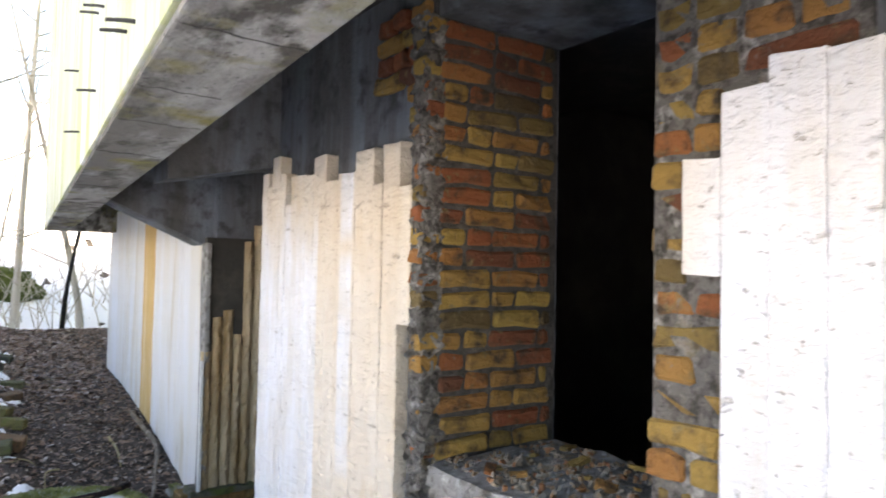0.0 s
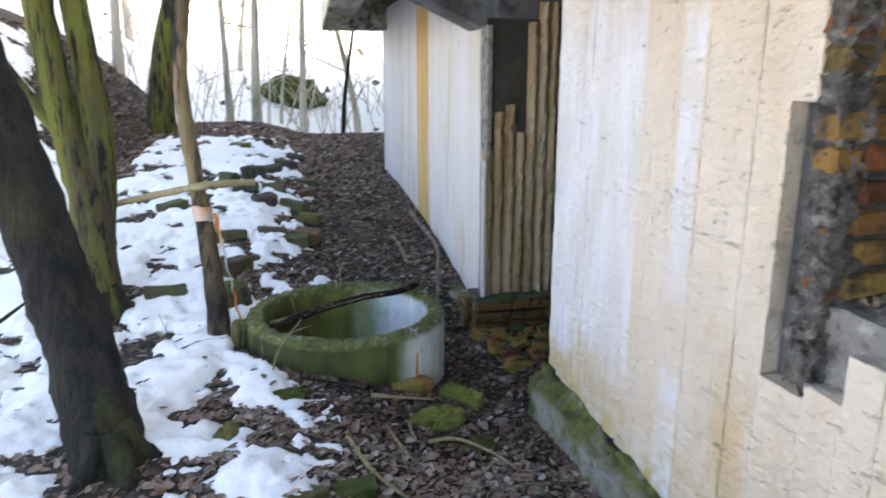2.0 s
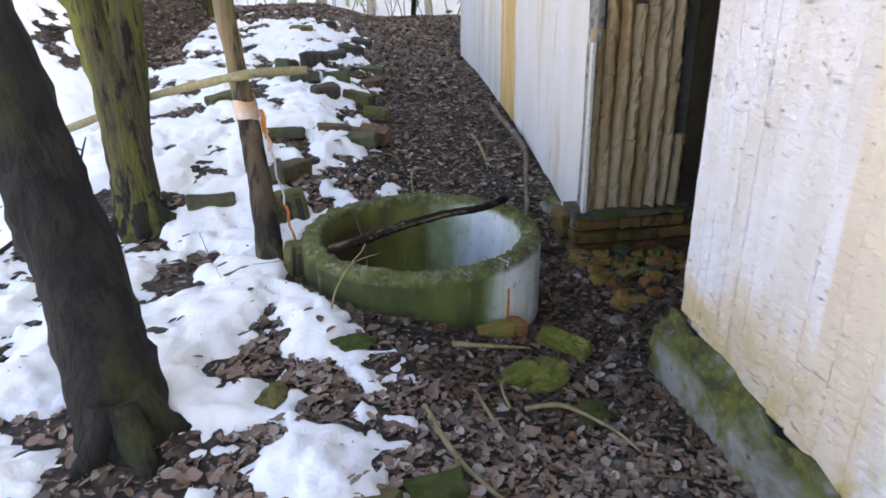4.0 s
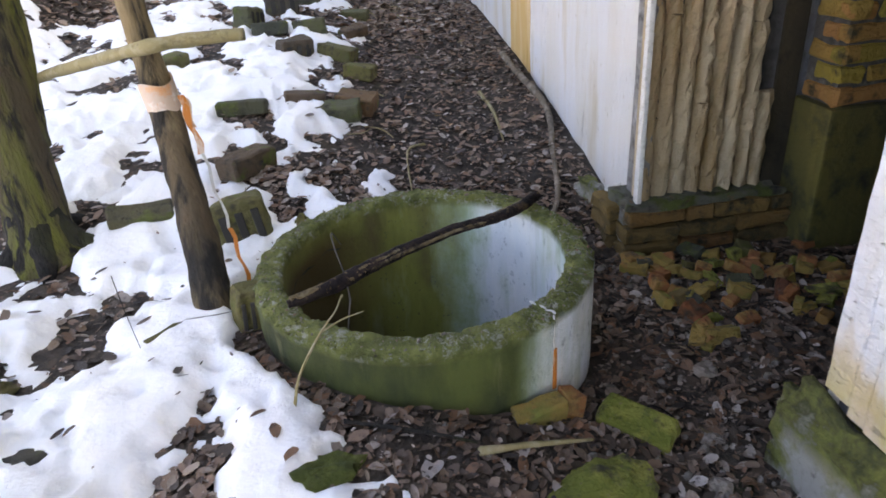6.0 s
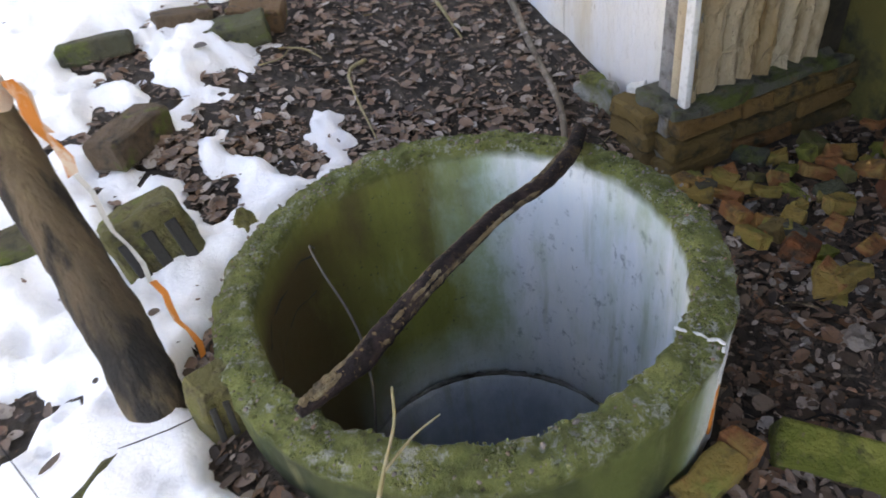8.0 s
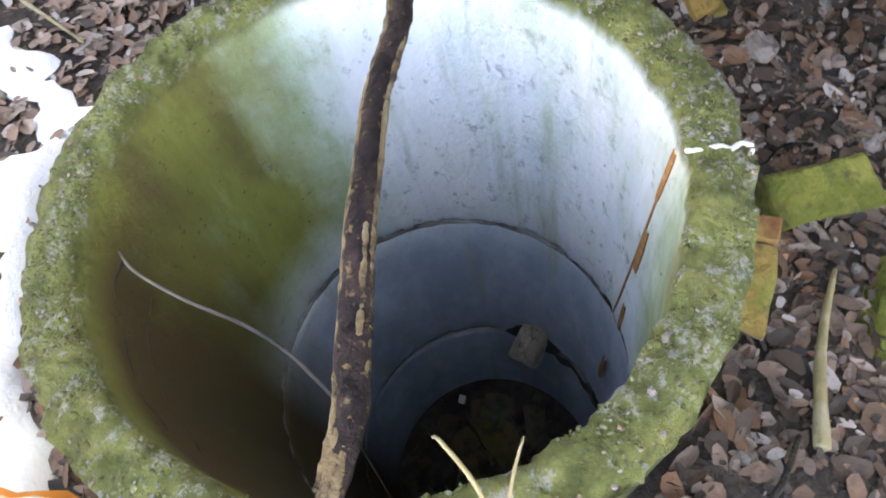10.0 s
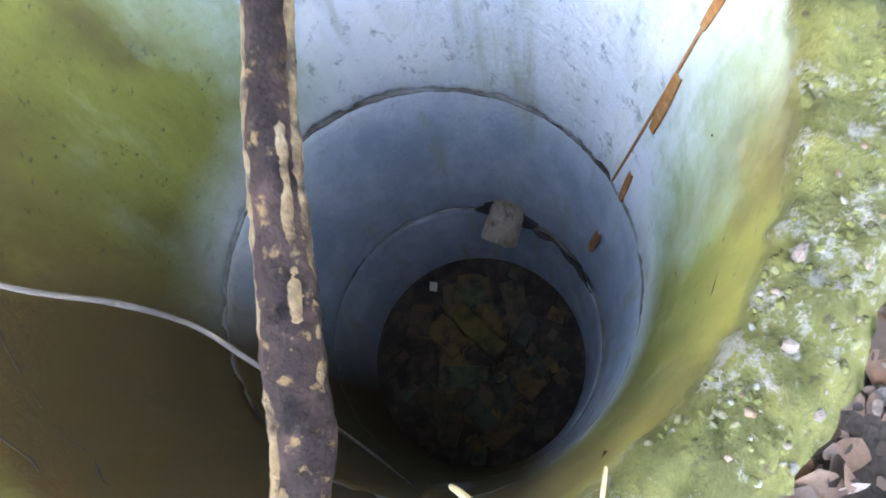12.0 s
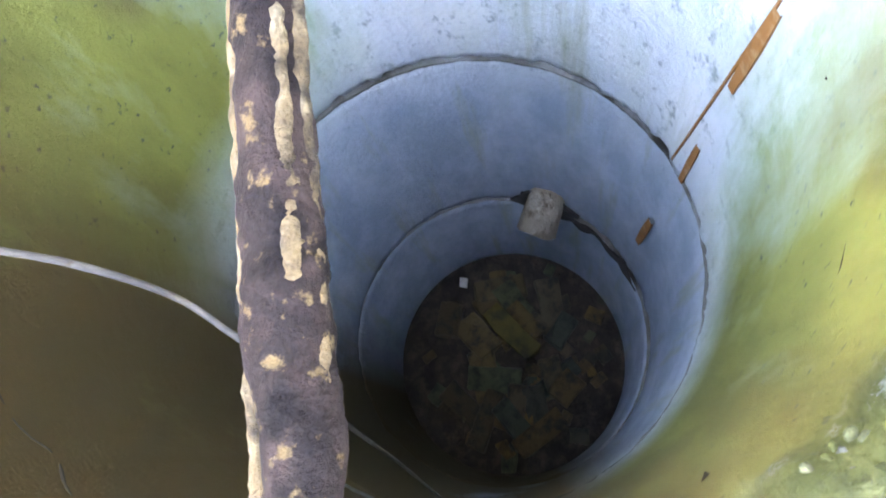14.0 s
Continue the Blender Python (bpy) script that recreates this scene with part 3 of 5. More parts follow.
snow = sheet("snow", SX, SY, snow_top, lambda x, y: snow_depth(x, y) > -0.25 and math.hypot(x, y) > 0.50 and not (0.8 < x < 30 and y < 5), M_SNOW)
tagged(snow, "patchy old melting snow lying on leaf litter", "snow", kind="stuff")

# ---- building ----
A_X = 0.865
building_wall = tagged(new("wall_west"), "whitewashed concrete wall with broken cladding and dark render behind", "wall", kind="structure")
TOP = 2.95
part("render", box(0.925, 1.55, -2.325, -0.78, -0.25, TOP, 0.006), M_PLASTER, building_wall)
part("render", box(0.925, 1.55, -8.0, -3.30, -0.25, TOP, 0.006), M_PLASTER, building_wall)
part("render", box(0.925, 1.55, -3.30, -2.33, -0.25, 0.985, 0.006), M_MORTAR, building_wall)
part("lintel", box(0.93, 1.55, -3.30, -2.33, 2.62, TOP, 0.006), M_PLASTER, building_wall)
# cladding boards: (start y, end y, bottom, top)
LEFT_BOARDS = [(-0.785, -0.87, 0.22, 2.19), (-0.87, -0.925, 0.20, 2.12), (-0.925, -1.03, 0.19, 2.26), (-1.03, -1.10, 0.18, 2.17), (-1.10, -1.17, 0.17, 2.01),
               (-1.17, -1.34, 0.17, 2.14), (-1.34, -1.43, 0.16, 2.13), (-1.43, -1.56, 0.15, 2.205), (-1.56, -1.68, 0.14, 2.08), (-1.68, -1.83, 0.13, 2.10),
               (-1.83, -1.985, 0.12, 2.18), (-1.985, -2.06, 0.12, 2.03), (-2.06, -2.18, 0.11, 2.18), (-2.18, -2.27, 1.49, 2.0)]
SILL_BOARDS = [(-2.18, -2.34, 0.10, 0.76), (-2.34, -2.46, 0.09, 0.80), (-2.46, -2.56, 0.09, 0.925), (-2.56, -2.66, 0.08, 0.86), (-2.66, -2.80, 0.08, 0.985), (-2.80, -2.95, 0.08, 0.96),
               (-2.95, -3.10, 0.08, 0.99), (-3.10, -3.26, 0.07, 0.95), (-3.26, -3.415, 0.07, 1.05)]
RIGHT_BOARDS = [(-3.415, -3.51, 1.697, 1.955), (-3.415, -3.51, 0.07, 1.18), (-3.51, -3.62, 0.07, 2.09), (-3.62, -3.735, 0.07, 2.14), (-3.735, -3.832, 0.07, 2.135), (-3.832, -3.95, 0.07, 1.81),
                (-3.95, -4.1, 0.07, 1.84), (-4.1, -4.3, 0.07, 2.1), (-4.3, -4.5, 0.07, 2.12), (-4.5, -4.7, 0.07, 2.05), (-4.7, -5.0, 0.07, 2.1), (-5.0, -5.4, 0.07, 2.12), (-5.4, -6.0, 0.07, 2.1), (-6.0, -8.0, 0.07, 2.1)]


def board(y0, y1, z0, z1, x, seed, material=M_WHITE, parent=None):
    bm = bmesh.new()
    nz = max(2, int((z1 - z0) / 0.07))
    ny = 4
    prof = [0.003, 0.0, 0.0, 0.003]
    grid = []
    for k in range(nz + 1):
        row = []
        z = z0 + (z1 - z0) * k / nz
        for j in range(ny):
            y = y0 + (y1 - y0) * (0.0, 0.06, 0.94, 1.0)[j]
            dz = 0.012 * noise.noise(Vector((y * 40, seed, 1))) if k in (0, nz) else 0
            dx = 0.005 * noise.noise(Vector((seed * 3, y * 25, z * 9)))
            row.append(bm.verts.new((x + prof[j] + dx, y, z + dz)))
        grid.append(row)
    back = [[bm.verts.new((x + 0.062, y, z)) for y in (y0, y1)] for z in (z0, z1)]
    for k in range(nz):
        for j in range(ny - 1):
            bm.faces.new((grid[k][j], grid[k][j + 1], grid[k + 1][j + 1], grid[k + 1][j]))
    bm.faces.new([grid[nz][j] for j in range(ny)] + [back[1][1], back[1][0]])
    bm.faces.new([grid[0][j] for j in range(ny)][::-1] + [back[0][0], back[0][1]])
    bm.faces.new([g[0] for g in grid] + [back[1][0], back[0][0]])
    bm.faces.new([g[-1] for g in grid][::-1] + [back[0][1], back[1][1]])
    bmesh.ops.recalc_face_normals(bm, faces=bm.faces)
    return part("panel", bm, material, parent)


for i, (y0, y1, z0, z1) in enumerate(LEFT_BOARDS + SILL_BOARDS + RIGHT_BOARDS):
    board(y1, y0, z0, z1, A_X + random.choice((0.0, 0.001, 0.004)), i * 1.37, M_WHITE, building_wall)

# wall beyond the recess
far_wall = tagged(new("wall_far"), "whitewashed wall with rust streak beside ribbed panel", "wall", kind="structure")
FW0, FW1 = Vector((0.975, 0.62)), Vector((1.075, 4.80))
ang = math.atan2(FW1.x - FW0.x, FW1.y - FW0.y)
FM = Matrix.Translation((FW0.x, FW0.y, 0)) @ Matrix.Rotation(-ang, 4, "Z")


def far_board(y0, y1, z0, z1, dx, material, seed):
    ob = board(y0, y1, z0, z1, dx, seed, material, far_wall)
    ob.matrix_basis = FM
    return ob


FAR = [(0.0, 0.62), (0.62, 1.3), (1.3, 1.62), (1.62, 2.12), (2.12, 2.9), (2.9, 3.6), (3.6, 4.18)]
for i, (a, b) in enumerate(FAR):
    far_board(a + 0.001, b - 0.001, 0.0, 2.32, 0.0 if i % 2 else 0.001, M_RUST if i == 3 else M_FARWHITE, 60 + i)
core = part("render", box(0.06, 1.4, -0.10, 4.18, -0.3, TOP), M_PLASTER, far_wall)
core.matrix_basis = FM

# upper storey that juts out over the path, at a slight angle
upper = tagged(new("wall_upper"), "jutting upper storey of mossy painted concrete", "wall", kind="structure")
UM = Matrix.Translation((0.374, 4.73, 2.08)) @ Matrix.Rotation(-math.atan2(0.0735, 1.0), 4, "Z")
for nm, bm, m in (("edge_beam", box(0, 0.235, -13, 0, 0, 0.5, 0.006), M_SOFFIT), ("parapet", box(-0.012, 0.20, -13, 0.004, 0.012, 3.2, 0.006), M_UPPER),
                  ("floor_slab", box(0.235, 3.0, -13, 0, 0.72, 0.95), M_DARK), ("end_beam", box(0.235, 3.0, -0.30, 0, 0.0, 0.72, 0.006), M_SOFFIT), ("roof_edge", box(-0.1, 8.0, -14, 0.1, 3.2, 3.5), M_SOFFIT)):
    part(nm, bm, m, upper).matrix_basis = UM


def bracket(y, xw, zl, zh, thick):
    """A tapered cantilever beam between wall and edge beam."""
    bm = bmesh.new()
    pts = [(0.36, 2.12), (xw, zl), (xw + 0.45, zl), (xw + 0.45, zh), (0.36, zh)]
    fr = [bm.verts.new((x, y, z)) for x, z in pts]
    bk = [bm.verts.new((x, y + thick, z)) for x, z in pts]
    bm.faces.new(fr)
    bm.faces.new(bk[::-1])
    for i in range(5):
        j = (i + 1) % 5
        bm.faces.new((fr[j], fr[i], bk[i], bk[j]))
    bmesh.ops.recalc_face_normals(bm, faces=bm.faces)
    return bm


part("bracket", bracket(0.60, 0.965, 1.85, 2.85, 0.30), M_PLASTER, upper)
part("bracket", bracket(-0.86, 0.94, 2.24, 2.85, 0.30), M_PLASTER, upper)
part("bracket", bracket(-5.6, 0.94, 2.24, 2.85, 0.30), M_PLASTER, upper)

# cracks and drip lines in the soffit
for k, (y, w) in enumerate(((-7.15, 1.0), (-7.55, 0.8), (-6.55, 0.9), (-5.4, 0.7), (-8.0, 1.0), (-4.2, 0.8), (-2.6, 0.9), (-8.5, 0.9))):
    pts = [(0.003 + 0.232 * w * t, y + 0.018 * noise.noise(Vector((t * 5, k, 0))) + 0.03 * t, 0.0002) for t in np.linspace(0, 1, 12)]
    tube_object("crack", pts, [0.0012 + 0.0014 * abs(math.sin(i * 1.7)) for i in range(12)], M_DARK, 5, 0.3, k, 2, upper).matrix_basis = UM

# rooms behind, and an unseen tall block added to keep sun off the path
rear = tagged(new("wall_rear"), "near-black unlit interior walls, and an unseen block added to shade the path", "wall", kind="structure")
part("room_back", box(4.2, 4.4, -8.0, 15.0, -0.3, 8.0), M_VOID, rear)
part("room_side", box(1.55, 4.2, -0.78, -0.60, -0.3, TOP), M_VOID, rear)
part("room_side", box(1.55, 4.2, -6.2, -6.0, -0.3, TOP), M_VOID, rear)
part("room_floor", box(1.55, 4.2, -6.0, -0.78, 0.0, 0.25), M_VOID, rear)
part("rear_block", box(3.4, 4.2, 4.9, 15.0, -0.3, 8.0), M_UPPER, rear)
part("rear_block_top", box(1.8, 9.0, -9.0, 15.0, 5.6, 8.0), M_UPPER, rear)
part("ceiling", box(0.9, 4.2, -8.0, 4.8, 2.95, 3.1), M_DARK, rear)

# ---- well ----
well = tagged(new("well"), "mossy concrete well rings with a worn rim", "well")


def lathe(name, profile, material, parent, segs=96, rough=0.0, seed=0.0):
    verts, faces = [], []
    for i in range(segs):
        w = 2 * math.pi * i / segs
        c, s = math.cos(w), math.sin(w)
        for r, z, k in profile:
            dr = rough * k * noise.fractal(Vector((c * 9, s * 9, z * 6 + seed)), 0.5, 2.2, 5)
            dz = rough * k * noise.fractal(Vector((c * 11 + 9, s * 11, r * 20 + seed)), 0.5, 2.2, 5)
            verts.append(((r + dr) * c, (r + dr) * s, z + dz))
    m = len(profile)
    for i in range(segs):
        j = (i + 1) % segs
        for k in range(m - 1):
            faces.append((i * m + k, j * m + k, j * m + k + 1, i * m + k + 1))
    return mesh_object(name, verts, faces, material, True, parent)


RAD = [0.537, 0.533, 0.52, 0.51, 0.50, 0.49, 0.48, 0.47, 0.46, 0.452]
ring = [(WELL_OUT, -0.59, 0)] + [(WELL_OUT, z, 0.25) for z in (-0.3, -0.1, 0.0, 0.08, 0.15, 0.2, 0.24, 0.27)] + \
       [(r, 0.317 - (0.016 if r > 0.53 else 0.006 if r > 0.515 else 0.0) - (0.012 if r < 0.456 else 0.003 if r < 0.465 else 0), 1) for r in RAD] + \
       [(WELL_IN, 0.285, 0.8)] + [(WELL_IN, z, 0.15) for z in (0.25, 0.18, 0.05, -0.1, -0.3, -0.5, -0.57)] + [(0.452, -0.588, 0.7), (0.462, -0.596, 0.3), (0.475, -0.60, 0)]
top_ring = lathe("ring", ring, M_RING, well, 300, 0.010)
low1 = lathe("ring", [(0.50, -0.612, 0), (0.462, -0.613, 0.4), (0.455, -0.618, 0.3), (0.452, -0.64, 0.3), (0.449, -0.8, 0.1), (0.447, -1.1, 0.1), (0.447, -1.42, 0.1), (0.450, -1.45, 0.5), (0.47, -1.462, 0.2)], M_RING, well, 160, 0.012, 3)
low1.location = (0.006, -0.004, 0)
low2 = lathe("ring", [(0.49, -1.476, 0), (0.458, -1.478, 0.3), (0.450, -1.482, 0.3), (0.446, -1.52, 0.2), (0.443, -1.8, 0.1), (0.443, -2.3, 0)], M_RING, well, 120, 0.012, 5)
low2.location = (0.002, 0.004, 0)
for zj, rj in ((-0.606, 0.4515), (-1.468, 0.4495)):
    lathe("joint", [(rj + 0.02, zj - 0.013, 0), (rj + 0.001, zj - 0.006, 1), (rj - 0.001, zj, 1), (rj + 0.001, zj + 0.006, 1), (rj + 0.02, zj + 0.013, 0)], M_JOINT, well, 240, 0.0025, zj)
part("bottom", box(-0.45, 0.45, -0.45, 0.45, -2.25, -2.12), M_SOIL, well)


def on_shaft(angle, z, r=WELL_IN):
    return Vector((r * math.cos(radians(angle)), r * math.sin(radians(angle)), z))


def wall_strip(name, pts, widths, material, parent, r=WELL_IN - 0.002, label=""):
    """A thin curved skin on the inside of the shaft along (angle, z) points."""
    verts, faces = [], []
    for i, ((a, z), w) in enumerate(zip(pts, widths)):
        for rr in (r, r + 0.006):
            for s in (-0.5, 0.5):
                verts.append(on_shaft(a + math.degrees(w * s / r), z, rr))
    for i in range(len(pts) - 1):
        a, b = i * 4, i * 4 + 4
        faces += [(a, b, b + 1, a + 1), (a, a + 2, b + 2, b), (a + 1, b + 1, b + 3, a + 3)]
    ob = mesh_object(name, verts, faces, material, False, parent)
    if label:
        ob["label"] = label
    return ob


# aggregate showing in the worn rim
ag = bmesh.new()
arng = random.Random(31)
for i in range(210):
    w, r = arng.uniform(0, 360), arng.uniform(0.458, 0.532)
    s = arng.uniform(0.0018, 0.0045) * (1.7 if arng.random() < 0.07 else 1)
    bmesh.ops.create_icosphere(ag, subdivisions=1, radius=1.0, matrix=Matrix.Translation(on_shaft(w, 0.316, r)) @ Euler((arng.uniform(0, 3), arng.uniform(0, 3), 0)).to_matrix().to_4x4() @ Matrix.Diagonal((s * 1.4, s, s * 0.8, 1)))
part("aggregate", ag, M_STONE, well, "pale pebbles set in the worn rim")["kind"] = "stuff"
crust_v, crust_f = [], []
seedling = bmesh.new()
bmesh.ops.create_icosphere(seedling, subdivisions=1, radius=1)
BLOB_V, BLOB_F = [v.co.copy() for v in seedling.verts], [tuple(v.index for v in f.verts) for f in seedling.faces]
seedling.free()
tops = [p for p in top_ring.data.polygons if p.center.z > 0.306]
for i in range(4200):
    p = arng.choice(tops)
    c = p.center + Vector((arng.uniform(-0.006, 0.006), arng.uniform(-0.006, 0.006), -0.0005))
    if noise.noise(c * 14) < -0.12:
        continue
    s = arng.uniform(0.0014, 0.0038) * (1.6 if arng.random() < 0.05 else 1)
    b0 = len(crust_v)
    m3 = Euler((0, 0, arng.uniform(0, 6.3))).to_matrix()
    crust_v += [c + m3 @ Vector((q.x * s * 1.4, q.y * s, q.z * s * 0.5)) * arng.uniform(0.7, 1.3) for q in BLOB_V]
    crust_f += [tuple(b0 + k for k in q) for q in BLOB_F]
mesh_object("lichen_crust", crust_v, crust_f, M_CRUST, True, well)["kind"] = "stuff"
# pale crack on the rim, rust runs down the shaft
CR = -57.0
crack = bmesh.new()
for r0 in np.arange(0.452, 0.537, 0.0022):
    a = CR + 0.9 * noise.noise(Vector((r0 * 60, 0, 0)))
    s = 0.0042 + 0.002 * abs(noise.noise(Vector((r0 * 140, 3, 0))))
    bmesh.ops.create_icosphere(crack, subdivisions=1, radius=s, matrix=Matrix.Translation(on_shaft(a, 0.3165, r0)) @ Matrix.Diagonal((1, 1, 0.5, 1)))
for z in np.arange(0.20, 0.312, 0.003):
    bmesh.ops.create_icosphere(crack, subdivisions=1, radius=0.0035, matrix=Matrix.Translation(on_shaft(CR - 0.5 + 0.6 * noise.noise(Vector((0, z * 50, 1))), z, 0.5375)))
part("crack_filling", crack, M_CHALK, well, "pale lime filling in a crack across the rim")
for a0, z0, a1, z1, w in ((-53, 0.27, -50, 0.10, 0.014), (-49.0, -0.02, -47.2, -0.22, 0.020), (-45.9, -0.43, -45.1, -0.60, 0.016), (-42, -0.90, -40, -1.12, 0.022)):
    wall_strip("rust_run", [(a0 + (a1 - a0) * t, z0 + (z1 - z0) * t) for t in np.linspace(0, 1, 6)], [w * (0.5 + 0.5 * math.sin(math.pi * (0.15 + 0.7 * t))) for t in np.linspace(0, 1, 6)], M_RUSTSTAIN, well, WELL_IN - 0.003 if z1 > -0.61 else 0.438)
wall_strip("rust_run", [(-50 + 10 * t, 0.1 - 1.0 * t * 0.68) for t in np.linspace(0, 1, 8)], [0.004] * 8, M_RUSTSTAIN, well, WELL_IN - 0.003)
out_run = part("rust_run", box(-0.007, 0.007, -0.003, 0.003, -0.07, 0.07, 0.002), M_ORANGE, well, "bright orange rust run on the outside")
out_run.matrix_basis = Matrix.Translation(on_shaft(-57, 0.13, 0.5385)) @ Matrix.Rotation(radians(33), 4, "Z")

# broken-out ledge on the damp side of the shaft, its shaded gap drawn as near-black tubes
for lo, hi, z, r in ((126, 168, 0.19, 0.0034), (130, 172, 0.09, 0.0022)):
    pts = [on_shaft(a, z + 0.022 * noise.noise(Vector((a * 0.13, z * 9, 1))), WELL_IN + 0.001) for a in np.linspace(lo, hi, 22)]
    tube_object("broken_ledge", pts, [0.001] + [r * (0.5 + 1.1 * abs(noise.noise(Vector((i * 0.7, z * 30, 0))))) for i in range(20)] + [0.001], M_VOID, 7, 0.4, z * 40, 4, well)

# root that hangs across the shaft
tagged(tube_object("root", [(-0.262, 0.365, 0.20), (-0.285, 0.20, 0.33), (-0.280, 0.115, 0.315), (-0.259, 0.064, 0.239), (-0.252, 0.024, 0.172), (-0.259, -0.025, 0.150), (-0.272, -0.072, 0.10), (-0.300, -0.098, -0.03), (-0.335, -0.12, -0.25), (-0.40, -0.17, -0.60)],
                   [0.0024, 0.0024, 0.0027, 0.0029, 0.003, 0.0032, 0.003, 0.0028, 0.0024, 0.0016], M_ROOT, 8, 0.08, 4.0), "thin pale root hanging down inside the well", "root")
# pipe stub in the lower joint
pipe = tagged(new("pipe_stub"), "short chipped clay pipe lodged in the well wall", "pipe")
pv = bmesh.new()
bmesh.ops.create_cone(pv, cap_ends=True, segments=24, radius1=0.062, radius2=0.057, depth=0.15)
bmesh.ops.bevel(pv, geom=[e for e in pv.edges if abs(e.verts[0].co.z - e.verts[1].co.z) < 1e-4], offset=0.008, segments=2, affect="EDGES")
rough_up(pv, 0.009, 18, 3)
po_ = part("body", pv, M_PIPE, pipe, smooth=True)
po_.matrix_basis = Matrix.Translation(on_shaft(3, -1.385, 0.40)) @ Matrix.Rotation(radians(2), 4, "Z") @ Matrix.Rotation(radians(72), 4, "Y")
# near-black skin and tube stand in for the shade of hole and gap
wall_strip("broken_hole", [(3 + 2 * math.sin(k * 1.9), -1.54 + 0.025 * k) for k in range(10)], [0.02, 0.09, 0.13, 0.17, 0.21, 0.22, 0.20, 0.14, 0.10, 0.02], M_VOID, pipe, 0.4385, "near-black skin standing in for the broken hole around the pipe")
tube_object("broken_gap", [on_shaft(a, -1.47 - 0.012 * math.sin(a * 0.4), 0.444) for a in range(-8, -50, -4)], [0.004, 0.010, 0.012, 0.006, 0.005, 0.012, 0.014, 0.012, 0.007, 0.004, 0.002], M_VOID, 6, 0.3, 2.0, 4, pipe)

# ---- loose bricks ----


def brick_mesh(lx, ly, lz, seed, hollow=False):
    bm = chunk(lx, ly, lz, seed, 0.005, 1)
    if hollow:
        for sx in (-0.3, 0.0, 0.3):
            for end in (-1, 1):
                b2 = box(sx * lx - lx * 0.07, sx * lx + lx * 0.07, end * (ly / 2 + 0.001) - 0.004, end * (ly / 2 + 0.001) + 0.004, lz * 0.22, lz * 0.78)
                me = bpy.data.meshes.new("slot")
                b2.to_mesh(me)
                b2.free()
                bm.from_mesh(me)
                bpy.data.meshes.remove(me)
    return bm


def loose_brick(x, y, rz, size=(0.25, 0.12, 0.065), tilt=(0, 0), material=M_MOSSBRICK, label="mossy loose brick lying in snow and leaves", lift=-0.012, z=None, name="brick", group="loose bricks"):
    ob = part(name, chunk(*size, x * 7 + y * 3, 0.010, 2 if max(size) > 0.14 else 1), material, None)
    ob.matrix_basis = pose(x, y, (ground_z(x, y) if z is None else z) + lift, tilt[0], tilt[1], rz)
    return tagged(ob, label, "brick", group)


def hollow_brick(x, y, rz, tilt=(0, 0), size=(0.25, 0.12, 0.14), lift=-0.02):
    t = tagged(new("hollow_brick"), "mossy slotted hollow brick half sunk in snow", "brick", "hollow bricks")
    t.matrix_basis = pose(x, y, ground_z(x, y) + lift, tilt[0], tilt[1], rz)
    part("body", chunk(*size, x * 5, 0.014, 2), M_MOSSBRICK, t)
    lx, ly, lz = size
    # near-black blocks stand in for the shade inside the slots
    for sx in (-0.3, 0.0, 0.3):
        part("slot", box(sx * lx - lx * 0.075, sx * lx + lx * 0.075, -ly / 2 - 0.005, -ly / 2 + 0.02, lz * 0.2, lz * 0.8, 0.004), M_VOID, t)
    return t


def rock(x, y, size, rz, material, label, lift=-0.02, name="stone", group="stones"):
    bm = bmesh.new()
    bmesh.ops.create_icosphere(bm, subdivisions=3, radius=0.5)
    for v in bm.verts:
        d = 1 + 0.45 * noise.fractal(v.co * 2.2 + Vector((x * 9, y * 9, 0)), 0.7, 2.1, 4)
        v.co = Vector((v.co.x * d * size[0] * 1.25, v.co.y * d * size[1] * 1.25, (v.co.z * d + 0.35) * size[2]))
    ob = part(name, bm, material)
    ob.matrix_basis = pose(x, y, ground_z(x, y) + lift, 0, 0, rz)
    return tagged(ob, label, "stone", group)


for x, y, rz in ((-0.10, 1.62, -22), (-0.36, 1.62, 4), (-0.20, 1.50, -14), (-0.66, 1.52, -6), (-0.05, 2.1, -18), (-0.16, 2.35, -35), (-0.30, 2.75, -5), (-0.55, 2.72, 3), (-0.62, 5.1, 0), (-0.35, 5.7, 20),
                 (-0.02, 2.9, 30), (0.02, 3.4, -15), (-0.15, 4.1, 12), (0.0, 4.8, -20), (-1.12, 2.25, 40), (-1.02, 0.70, 8), (-0.62, 0.98, 50), (-0.30, 3.6, 10)):
    loose_brick(x, y, rz, tilt=(random.uniform(-12, 12), random.uniform(-10, 10)), size=(random.uniform(0.16, 0.25), 0.12, random.uniform(0.065, 0.10)))
hollow_brick(-0.40, 2.30, 25, (8, 0), (0.20, 0.12, 0.12))
hollow_brick(-0.70, 2.95, 60, (0, 12), (0.18, 0.14, 0.15))
hollow_brick(-0.48, 3.25, 10, (-6, 0), (0.22, 0.14, 0.14))
hollow_brick(-0.605, 0.53, 8, (-8, -8), (0.20, 0.13, 0.20), -0.03)
hollow_brick(-0.565, -0.05, 20, (0, 4), (0.09, 0.08, 0.16), -0.03)
hollow_brick(-0.80, -0.10, 40, (24, 0), (0.15, 0.08, 0.07))
loose_brick(0.222, -0.530, 14, (0.15, 0.065, 0.08), (4, -2), M_OCHRE, "ochre mossy brick leaning against the well ring", z=0.005, lift=0.0)
